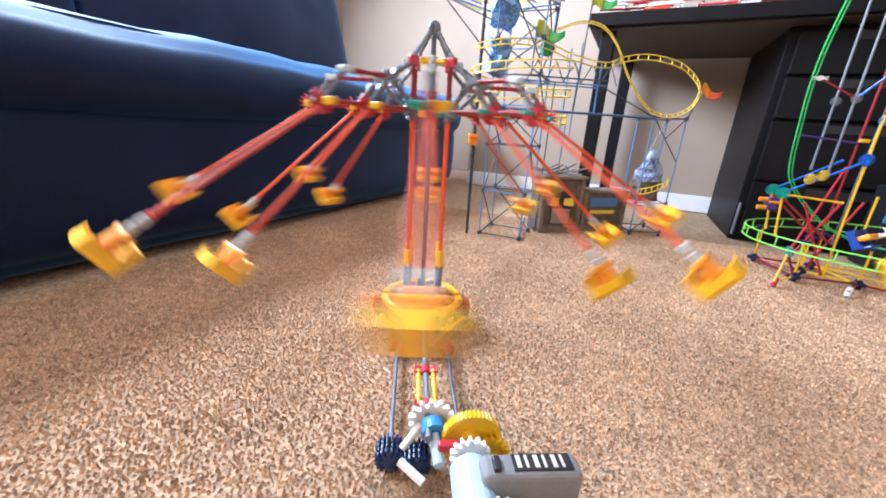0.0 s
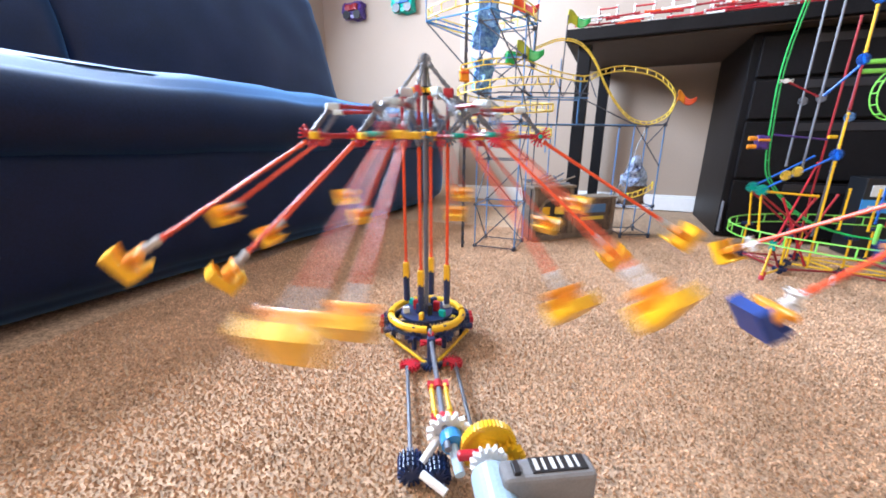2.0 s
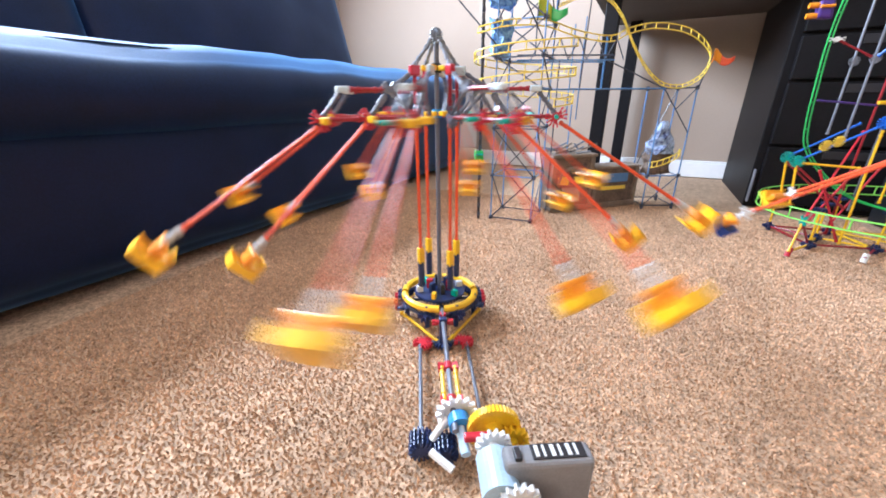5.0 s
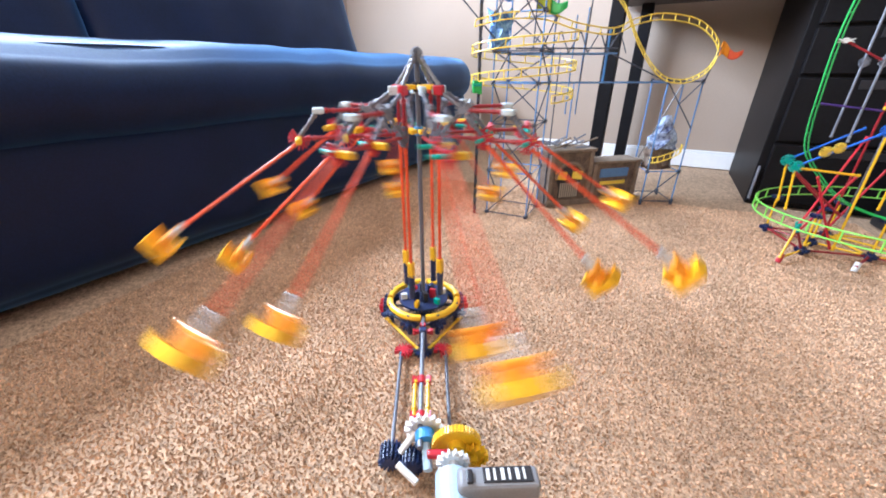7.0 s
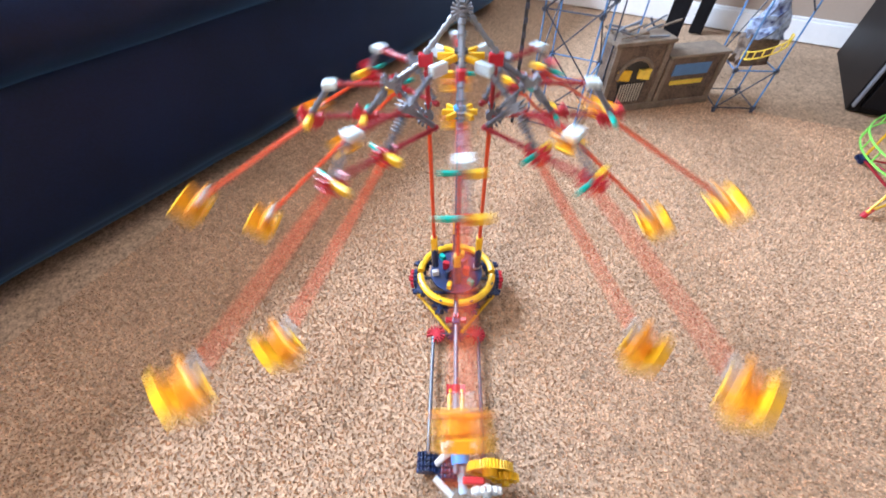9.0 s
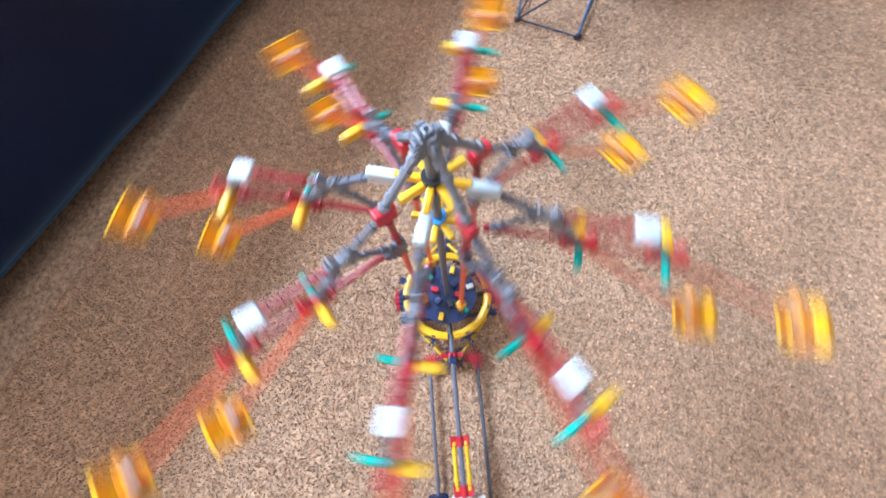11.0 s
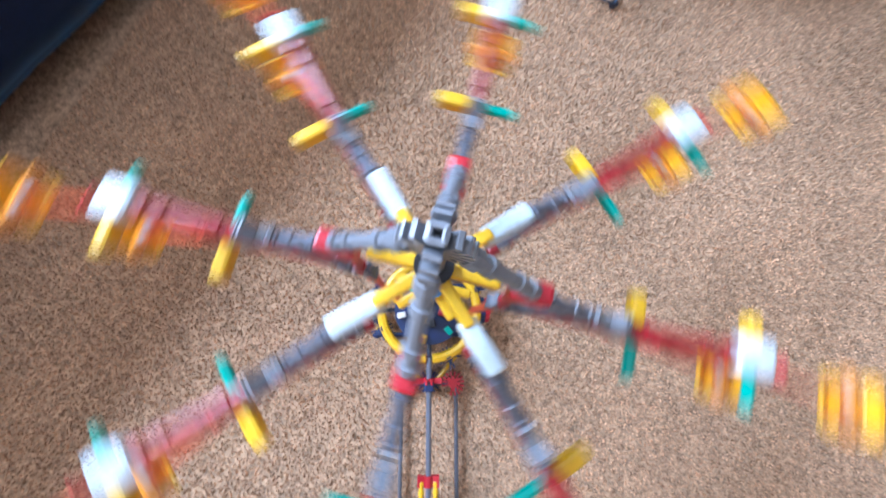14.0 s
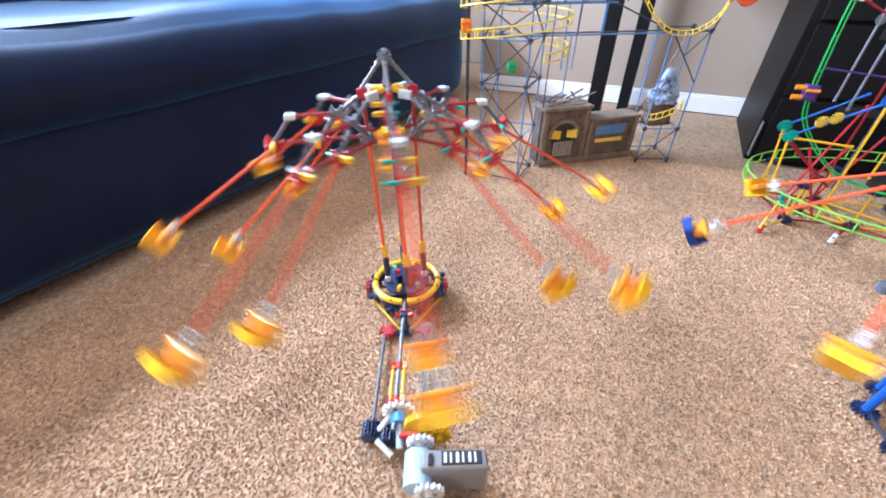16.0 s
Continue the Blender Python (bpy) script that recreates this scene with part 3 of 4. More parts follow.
    body = part("motor", box(B(), (.038, -.360, .008), (.118, -.337, .069), .005, seg=3), MOTOR_GREY, ride, "grey battery motor box")
    part("motor_nose", rod(B(), (.034, -.370, .043), (.034, -.330, .043), .0175, 24), PALE_BLUE, ride, "rounded silver grey gearbox")
    part("switch", box(B(), (.047, -.356, .0680), (.053, -.343, .0725), .001), BLACK, body)
    part("badge", box(B(), (.063, -.3555, .0685), (.111, -.340, .0702), .0005), BLACK, body, "black badge with white marks")
    for k in range(6):
        w = .0022 if k % 2 else .0035
        part("badge_mark", box(B(), (.0660 + .0072 * k, -.3535, .0701), (.0660 + .0072 * k + w, -.342, .0708), 0), WHITE, body)
    return ride, rotor(ride), spins



# ---- track coasters ----
MICRO = 0.0019


def track(bm, pts, side, width=0.024, r=0.0019, step=2):
    """Two rails along a line of points with rungs between; side gives the rail's sideways direction."""
    pts = [Vector(p) for p in pts]
    sides = [Vector(side(i) if callable(side) else side).normalized() * width / 2 for i in range(len(pts))]
    tube(bm, [p + s for p, s in zip(pts, sides)], r, 5)
    tube(bm, [p - s for p, s in zip(pts, sides)], r, 5)
    for i in range(0, len(pts), step):
        rod(bm, pts[i] - sides[i], pts[i] + sides[i], r * 0.9, 5)
    return bm


def smooth_line(pts, n=6):
    """A Catmull-Rom line through points."""
    p = [Vector(q) for q in pts]
    p = [2 * p[0] - p[1]] + p + [2 * p[-1] - p[-2]]
    out = []
    for a, b, c, d in zip(p, p[1:], p[2:], p[3:]):
        for i in range(n):
            t = i / n
            out.append(0.5 * ((2 * b) + (c - a) * t + (2 * a - 5 * b + 4 * c - d) * t * t + (3 * b - a - 3 * c + d) * t ** 3))
    return out + [p[-2]]


def flag(parent, foot, top, mats, size=0.05):
    """A pole with a moulded, swallow-tailed flag."""
    f = part("flag_pole", rod(B(), foot, top, MICRO, 6), DARK_ROD, parent)
    n, k = 10, 5
    for side, mat in enumerate(mats):
        bm = B()
        grid = [[None] * (k + 1) for _ in range(n + 1)]
        u0, u1 = side * 0.5, side * 0.5 + 0.5
        layers = []
        for off in (-.0012, .0012):
            rows = []
            for i in range(n + 1):
                x = u0 + (u1 - u0) * i / n
                h = (0.62 - 0.42 * x) * size
                rows.append([bm.verts.new(Vector(top) + V(x * size, off + 0.010 * math.sin(x * 5), -0.006 - 0.012 * x + h * (j / k - 0.5) + 0.008 * math.sin(x * 7))) for j in range(k + 1)])
            layers.append(rows)
        a, b = layers
        for i in range(n):
            for j in range(k):
                bm.faces.new((a[i][j], a[i + 1][j], a[i + 1][j + 1], a[i][j + 1]))
                bm.faces.new((b[i][j], b[i][j + 1], b[i + 1][j + 1], b[i + 1][j]))
        for i in range(n):
            for j in (0, k):
                bm.faces.new((a[i][j], b[i][j], b[i + 1][j], a[i + 1][j]))
        for j in range(k):
            for i in (0, n):
                bm.faces.new((a[i][j], a[i][j + 1], b[i][j + 1], b[i][j]))
        part("flag", bm, mat, f, smooth=True)


def tower_frame(parent, corners, levels, post, brace, deco=True):
    """Four posts with cross bars at levels and diagonals on each face."""
    top = levels[-1]
    for c in corners:
        part("post", rod(B(), (*c, 0.0), (*c, top), MICRO * 1.15, 6), post, parent)
        part("foot", rod(B(), (*c, 0.0), (*c, 0.006), MICRO * 2.6, 8), DARK_ROD, parent)
    for li, z in enumerate(levels):
        for a, b in zip(corners, corners[1:] + corners[:1]):
            part("cross_bar", rod(B(), (*a, z), (*b, z), MICRO, 6), post if li % 2 else DARK_ROD, parent)
            if li and deco:
                z0 = levels[li - 1]
                p, q = (a, b) if (li % 2) else (b, a)
                part("diagonal", rod(B(), (*p, z0), (*q, z), MICRO, 6), brace, parent)
        for c in corners:
            part("joint", connector(B(), (*c, z), (0, 1, 0), EIGHT, size=0.0065, thick=0.004), brace, parent)


def ragged(bm, lo, hi, seed, amp=0.012, cuts=5):
    """A lumpy, crumpled block."""
    start = len(bm.verts)
    c = [(a + b) / 2 for a, b in zip(lo, hi)]
    made = bmesh.ops.create_cube(bm, size=1, matrix=Matrix.Translation(c) @ Matrix.Diagonal((*[b - a for a, b in zip(lo, hi)], 1)))
    bmesh.ops.subdivide_edges(bm, edges=list({e for v in made["verts"] for e in v.link_edges}), cuts=cuts, use_grid_fill=True)
    bm.verts.ensure_lookup_table()
    for v in bm.verts[start:]:
        v.co += noise.noise_vector(v.co * 45 + V(seed, 0, 0)) * amp
    return bm


def crag(foot, r, h, seed):
    """A jagged, faceted peak."""
    bm = B()
    rng = random.Random(seed)
    rows = []
    for i in range(7):
        t = i / 6
        rows.append([bm.verts.new(Vector(foot) + V(r * (1 - .74 * t ** 1.4) * rng.uniform(.7, 1.25) * math.cos(2 * math.pi * k / 11), r * .6 * (1 - .74 * t ** 1.4) * rng.uniform(.7, 1.25) * math.sin(2 * math.pi * k / 11), h * (t + rng.uniform(-.05, .05)))) for k in range(11)])
    for p, q in zip(rows, rows[1:]):
        for k in range(11):
            bm.faces.new((p[k], p[(k + 1) % 11], q[(k + 1) % 11], q[k]))
    bm.faces.new(rows[0][::-1]), bm.faces.new(rows[-1])
    return bm


def blue_coaster():
    c = thing("roller_coaster", "blue and yellow building-toy roller coaster tower with flags", "toy coaster")
    tower = [(.198, .581), (.312, .518), (.375, .632), (.261, .695)]
    tower_frame(c, tower, [.004, .14, .28, .39, .47, .56, .66], STEEL_BLUE, DARK_ROD)
    # wide deck on the tower, carried by sloping struts
    deck = [(.045, .60), (.20, .47), (.365, .585), (.21, .72)]
    for a, b in zip(deck, deck[1:] + deck[:1]):
        part("deck_bar", rod(B(), (*a, .660), (*b, .660), MICRO * 1.2, 6), SKYBLUE, c)
    for d, t in zip(deck, tower):
        part("strut", rod(B(), (*d, .658), (*t, .50), MICRO, 6), DARK_ROD, c)
        part("strut", rod(B(), (*d, .658), (*t, .60), MICRO, 6), STEEL_BLUE, c)
        part("deck_post", rod(B(), (*d, .66), (*d, .74), MICRO, 6), STEEL_BLUE, c)
    for i in range(4):
        part("deck_plank", rod(B(), (.07 + .07 * i, .585 - .03 * i, .662), (.16 + .07 * i, .66 - .03 * i, .662), MICRO, 6), SKYBLUE, c)
    pts = [V(.205 + .155 * math.cos(a), .595 + .125 * math.sin(a), .678 + .006 * math.sin(3 * a)) for a in (2 * math.pi * i / 40 for i in range(41))]
    part("track", track(B(), pts, (0, 0, 1), 0.022), TRACK_YELLOW, c, "yellow ring of track")
    # chain lift with two climbing cars
    lift = part("lift", rod(B(), (.157, .58, 0), (.157, .58, .80), .0045, 8), BLACK, c, "black chain lift mast")
    for i in range(26):
        part("lift_link", box(B(), (.152, .574, .03 * i + .01), (.162, .578, .03 * i + .022), .001), DARK_ROD, lift)
    # spiral down
    n = 84
    pts = [V(.285 + .148 * math.cos(a), .60 + .105 * math.sin(a), .505 - .155 * i / n) for i, a in ((i, -0.5 - 2 * math.pi * 2.1 * i / n) for i in range(n + 1))]
    part("track", track(B(), pts, (0, 0, 1), 0.020), TRACK_YELLOW, c, "yellow spiral of track")
    # run to the side loop
    run = smooth_line([(.14, .56, .535), (.22, .545, .55), (.32, .55, .55), (.42, .57, .528), (.53, .60, .520), (.60, .63, .545), (.683, .645, .560), (.78, .645, .548), (.835, .635, .515), (.856, .62, .475), (.835, .605, .43), (.79, .59, .402), (.745, .585, .392), (.69, .58, .402), (.64, .58, .44), (.59, .58, .50), (.545, .58, .57), (.50, .59, .615), (.44, .60, .625), (.37, .60, .60)], 5)
    part("track", track(B(), run, lambda i: (0.25, 0.5, 0.85 if 18 < i < 46 else 0.3 + 0.5 * (i <= 18)), 0.020), TRACK_YELLOW, c, "yellow looping track")
    # beams from tower to side tower
    for y, z, m in ((.60, .465, STEEL_BLUE), (.66, .465, STEEL_BLUE), (.60, .478, DARK_ROD), (.636, .388, STEEL_BLUE), (.69, .388, DARK_ROD)):
        part("beam", rod(B(), (.26, y, z), (.55 if z > .4 else .745, y, z), MICRO * 1.1, 6), m, c)
    for i in range(5):
        x = .30 + .055 * i
        part("brace", rod(B(), (x, .60, .466), (x + .028, .60, .52), MICRO * .9, 6), DARK_ROD, c)
        part("brace", rod(B(), (x + .056, .60, .466), (x + .028, .60, .52), MICRO * .9, 6), DARK_ROD, c)
    for p, q, m in (((.43, .62, .30), (.43, .62, .56), STEEL_BLUE), ((.465, .63, .30), (.465, .63, .58), STEEL_BLUE), ((.535, .636, .39), (.535, .636, .53), STEEL_BLUE), ((.548, .66, .39), (.548, .66, .53), SKYBLUE), ((.40, .64, 0), (.40, .64, .47), DARK_ROD), ((.46, .66, 0), (.46, .66, .39), STEEL_BLUE), ((.54, .636, .47), (.742, .640, .388), DARK_ROD)):
        part("rod", rod(B(), p, q, MICRO, 6), m, c)
    side = [(.742, .640), (.846, .634), (.862, .752), (.758, .758)]
    tower_frame(c, side, [.012, .115, .39], STEEL_BLUE, DARK_ROD, deco=False)
    for p, q in (((.742, .640, .012), (.846, .634, .115)), ((.742, .640, .39), (.846, .634, .255)), ((.846, .634, .39), (.790, .637, .325)), ((.758, .758, .115), (.862, .752, .39))):
        part("diagonal", rod(B(), p, q, MICRO, 6), DARK_ROD, c)
    # scenery inside the towers
    part("scenery", crag((.798, .690, .180), .050, .105, 3), [ROCK], c, "blue and white printed crystal scenery")
    part("scenery", ragged(B(), (.758, .672, .115), (.842, .712, .190), 8, .012), STONE, c, "dark printed cave scenery")
    pts = [V(.797 + .048 * math.cos(a), .655 - .03 * math.sin(a), .170 + .020 * math.cos(a)) for a in (math.pi * i / 16 for i in range(17))]
    part("track", track(B(), pts, (0, 0, 1), 0.018), TRACK_YELLOW, c)
    for lo, hi, sd in (((.190, .60, .475), (.240, .63, .565), 1), ((.185, .60, .60), (.250, .64, .76), 2)):
        part("scenery", ragged(B(), lo, hi, sd, .020), [WATERFALL], c, "blue printed waterfall scenery")
    flag(c, (.292, .53, .47), (.292, .53, .585), (TRACK_GREEN, GREEN), .075)
    flag(c, (.462, .62, .39), (.462, .60, .690), (TRACK_GREEN, GREEN), .065)
    flag(c, (.285, .58, .66), (.285, .56, .705), (ORANGE_RED, RED), .07)
    flag(c, (.850, .636, .39), (.848, .60, .480), (ORANGE, ORANGE_RED), .06)
    return c


def coaster_car(name, label, mats, m, prongs=False):
    """A small car: tub, nose, riders' bar and wheels."""
    car = thing(name, label, "toy car", m=m)
    bm = ragged(B(), (-.012, -.010, -.016), (.012, .010, .016), 4, .003, 3)
    part("tub", bm, mats[0], car, smooth=True)
    part("bar", rod(B(), (-.012, -.013, .006), (.012, -.013, .006), .003, 8), mats[1], car)
    if prongs:
        for z in (-.010, .010):
            part("arm", rod(B(), (-.030, -.004, z), (-.010, -.004, z), .0055, 10), mats[1], car)
    for z in (-.011, .011):
        part("wheel", rod(B(), (-.014, .010, z), (.014, .010, z), .003, 8), BLACK, car)
    return car


def stone_house():
    h = thing("cardboard_building", "printed cardboard stone building under the coaster", "toy building")
    a, b, d = V(.405, .628, 0), V(.560, .662, 0), V(.745, .704, 0)

    def panel(p, q, z0, z1, thick, mat, name, label="", out=0.0):
        x = (q - p).normalized()
        y = V(-x.y, x.x, 0)
        m = Matrix((x, y, V(0, 0, 1))).transposed().to_4x4()
        m.translation = p
        return part(name, box(B(), (0, out, z0), ((q - p).length, out + thick, z1), 0.0015, m), mat, h, label), m
    panel(a, b, .004, .185, .07, STONE, "tall_wing")
    panel(b, d, .004, .140, .07, STONE, "low_wing")
    _, m = panel(a, d, .0, .020, .004, STONE_EDGE, "plinth", out=-.008)
    l = (d - a).length
    part("ledge", box(B(), (-.006, -.010, .180), (.165, .075, .190), .002, m), STONE_EDGE, h)
    part("ledge", box(B(), (.168, -.008, .136), (l + .004, .074, .144), .002, m), STONE_EDGE, h)
    for x in (.0, .145, .165, l - .016):
        part("pillar", box(B(), (x, -.007, .02), (x + .014, .0, .178 if x < .16 else .135), .001, m), STONE_EDGE, h)
    bm = ring(B(), m @ Matrix.Translation((.078, -.003, .095)) @ Matrix.Rotation(radians(90), 4, "X"), .050, .006, 16, 6, 0, 180)
    part("arch", bm, STONE_EDGE, h)
    part("arch_opening", rod(B(), m @ V(.078, -.0015, .095), m @ V(.078, .004, .095), .046, 24), BLACK, h)
    part("lamp_panel", ragged(B(), (.43, .628, .092), (.465, .638, .118), 5, .004), YELLOW, h)
    part("lamp_panel", ragged(B(), (.49, .640, .092), (.525, .650, .118), 9, .004), TRACK_YELLOW, h)
    part("grille_back", box(B(), (.042, -.004, .028), (.118, -.001, .082), 0, m), BLACK, h)
    for i in range(9):
        part("grille_bar", box(B(), (.045 + .008 * i, -.007, .030), (.048 + .008 * i, -.004, .080), 0, m), WHITE_OLD, h)
    part("sign", box(B(), (.195, -.004, .088), (.305, -.001, .118), 0, m), STEEL_BLUE, h, "faded blue sign panel")
    part("sign_stripe", box(B(), (.200, -.004, .062), (.300, -.001, .074), 0, m), TRACK_YELLOW, h)
    rng = random.Random(5)
    for i in range(16):
        p = m @ V(.01 + .135 * rng.random(), .005 + .06 * rng.random(), .192 + .012 * rng.random())
        q = p + V(rng.uniform(-.06, .06), rng.uniform(-.02, .02), rng.uniform(.0, .028))
        part("roof_stick", rod(B(), p, q, .003, 6), (GREY, SILVER, STONE_EDGE)[i % 3], h)


def green_coaster():
    g = thing("roller_coaster", "red, yellow and green building-toy coaster on the carpet", "toy coaster", m=ROOM)
    R = 0.0032
    nodes = {"a": (.690, .541), "b": (.758, .617), "c": (.836, .553), "d": (.724, .769), "e": (.894, .635), "f": (.86, .77), "g": (1.02, .56), "h": (1.04, .64), "i": (1.02, .78), "j": (1.20, .60), "k": (1.20, .78), "l": (.800, .690)}
    z = .012
    for n, (u, v) in nodes.items():
        if n in "ac":
            part("foot", rod(B(), (u, v, 0), (u + .006, v + .008, .02), .006, 8), RED if n == "a" else WHITE, g)
        else:
            part("base_clip", connector(B(), (u, v, z), (0, 0, 1), EIGHT, size=.013), NAVY, g)
            part("base_clip", connector(B(), (u, v, z), (1, 0, 0), EIGHT, size=.011), NAVY, g)
    for i, (p, q) in enumerate(("ab", "bd", "be", "ec", "ef", "df", "bl", "ld", "le", "lf", "eh", "hj", "fi", "ik", "jk", "hi", "fh", "eg", "gj")):
        part("base_rod", toy_rod(B(), (*nodes[p], z), (*nodes[q], z), R), (YELLOW, DEEP_RED)[i % 2 if p + q not in ("be", "bd") else 1], g)
    for n in "bdefhiljk":
        u, v = nodes[n]
        part("upright", toy_rod(B(), (u, v, z + .008), (u, v, .100), R), YELLOW, g)
        part("upright_clip", connector(B(), (u, v, .103), (0, 0, 1), EIGHT, size=.012), NAVY, g)
    part("upright", toy_rod(B(), (.690, .541, .012), (.712, .575, .075), R), YELLOW, g)
    part("upright_clip", connector(B(), (.714, .578, .082), (1, 0, 0), [45, 135, 225, 315], size=.012), TEAL, g)
    part("slope_rod", toy_rod(B(), (.716, .58, .088), (.80, .66, .285), R), RED, g)
    part("slope_rod", toy_rod(B(), (.756, .62, .015), (.716, .58, .076), R), DEEP_RED, g)
    # oval of track low round the frame
    pts = [V(.975 + .338 * math.cos(a), .625 + .245 * math.sin(a), .112) for a in (2 * math.pi * i / 64 for i in range(65))]
    part("track", track(B(), pts, (0, 0, 1), .024, .0019), LIME, g, "green oval of track")
    # the climb
    climb = smooth_line([(.98, .60, .105), (.88, .625, .112), (.80, .64, .140), (.745, .66, .192), (.705, .66, .245), (.692, .66, .300), (.686, .66, .38), (.682, .66, .46), (.684, .66, .53), (.692, .66, .60), (.705, .66, .68), (.73, .66, .78), (.78, .66, .87), (.86, .66, .92), (.96, .66, .90)], 5)
    part("track", track(B(), climb, (1, 0.35, 0), .0085, .0017, 4), GREEN, g, "green track of the steep climb")
    for u, v, s in ((.682, .62, 1), (.690, .70, 0)):
        part("upright", toy_rod(B(), (u + .012, v, .110), (u, v, .206), R), YELLOW, g)
        part("upright_clip", connector(B(), (u, v, .215), (0, 1, 0), EIGHT, size=.012), TEAL, g)
        part("slope_rod", toy_rod(B(), (u, v, .217), (.809, v, .300), R), BLUE, g)
        part("cross_rod", toy_rod(B(), (u, v, .205), (.80, v, .108), R), DEEP_RED, g)
        part("mast", toy_rod(B(), (.770, v + .04, .27), (.770, v + .04, .90), R), SILVER, g, "tall grey rod")
        if s:
            part("mast", toy_rod(B(), (.818, v + .02, .10), (.824, v + .02, .95), R), GREY, g, "tall grey rod")
            part("mast", toy_rod(B(), (.815, v, .02), (.812, v, .29), R), YELLOW, g)
            part("mast", toy_rod(B(), (.812, v, .315), (.8115, v, .400), R), YELLOW, g)
            part("mast", toy_rod(B(), (.8115, v, .405), (.811, v, .500), R), DEEP_RED, g)
            part("mast", toy_rod(B(), (.811, v, .525), (.809, v, .620), R), YELLOW, g)
            for z, size in ((.305, .0115), (.512, .0105), (.635, .0115)):
                for axis in ((0, 1, 0), (1, 0, .2)):
                    part("mast_clip", connector(B(), (.811, v, z), axis, EIGHT, size=size, thick=.005), BLUE, g)
            for k in range(2):
                part("gear_clip", connector(B(), (.720 + .021 * k, v - .008, .254 + .010 * k), (-.2, 1, .1), EIGHT, size=.0105, thick=.003), TRACK_YELLOW, g)
            part("slope_rod", toy_rod(B(), (.770, v + .03, .44), (.809, v, .500), R), BLUE, g)
            part("mast_clip", connector(B(), (.815, v, .39), (0, 1, 0), EIGHT, size=.009, thick=.004), STEEL_BLUE, g)
        else:
            part("mast", toy_rod(B(), (.822, v, .02), (.826, v, .62), R), DEEP_RED, g)
        part("mast_clip", connector(B(), (.772, v + .04, .437), (0, 1, 0), EIGHT, size=.009, thick=.004), SILVER, g)
    for p, q in (((.72, .60, .20), (.80, .60, .03)), ((.80, .63, .20), (.73, .63, .03)), ((.84, .74, .03), (.90, .74, .20))):
        part("cross_rod", toy_rod(B(), p, q, R), RED, g)
    for u in (.90, .96):
        part("upright", toy_rod(B(), (u, .70, .11), (u, .70, .22), R), YELLOW, g)
    part("cross_rod", toy_rod(B(), (.690, .62, .212), (.80, .62, .205), R), YELLOW, g)
    part("slope_rod", toy_rod(B(), (.765, .66, .44), (.700, .66, .475), R * .8), DEEP_RED, g)
    part("tie_clip", connector(B(), (.694, .66, .478), (0, 1, 0), [0, 180], size=.012), WHITE, g)
    part("cross_rod", toy_rod(B(), (.695, .66, .352), (.805, .66, .340), R * .8), PURPLE, g)
    part("tie_clip", box(B(), (.800, .645, .342), (.818, .655, .350), .002), YELLOW, g)
    for k in (0, 1):
        part("lime_clip", box(B(), (.825, .64, .505 - .02 * k), (.875, .652, .515 - .02 * k), .003), LIME, g)
        part("lime_clip", box(B(), (.905 + .03 * k, .58, .10), (.913 + .03 * k, .588, .150), .003), LIME, g)
    part("cross_rod", toy_rod(B(), (.875, .64, .51), (1.05, .64, .51), R), GREY, g)
    # second small loop of track beyond the mast
    pts = [V(.985 + .052 * math.cos(a), .78, .455 + .065 * math.sin(a)) for a in (2 * math.pi * i / 28 for i in range(29))]
    part("track", track(B(), pts, (0, 1, 0), .026, .0019), LIME, g)
    for u, v in ((1.03, .76), (1.03, .80)):
        part("mast", toy_rod(B(), (u, v, .115), (u, v, .40), R), (DEEP_RED, BLUE)[v > .77], g)
    return g


def toy_box():
    b = thing("toy_box", "black and blue toy carton standing by the drawers", "box", m=ROOM)
    part("carton", box(B(), (1.035, .885, .0), (1.33, .965, .235), .002), CARTON, b)
    part("band", box(B(), (1.034, .8835, .135), (1.331, .8855, .172), 0), SKYBLUE, b, "pale blue printed band")
    for i in range(4):
        part("mark", box(B(), (1.05 + .045 * i, .8830, .182), (1.05 + .045 * i + (.016 if i % 2 else .028), .8850, .215), 0), WHITE, b)
    for i in range(5):
        part("mark", box(B(), (1.05 + .03 * i, .8825, .149), (1.05 + .03 * i + .02, .8833, .155), 0), WHITE, b)


ORBIT = 0.17


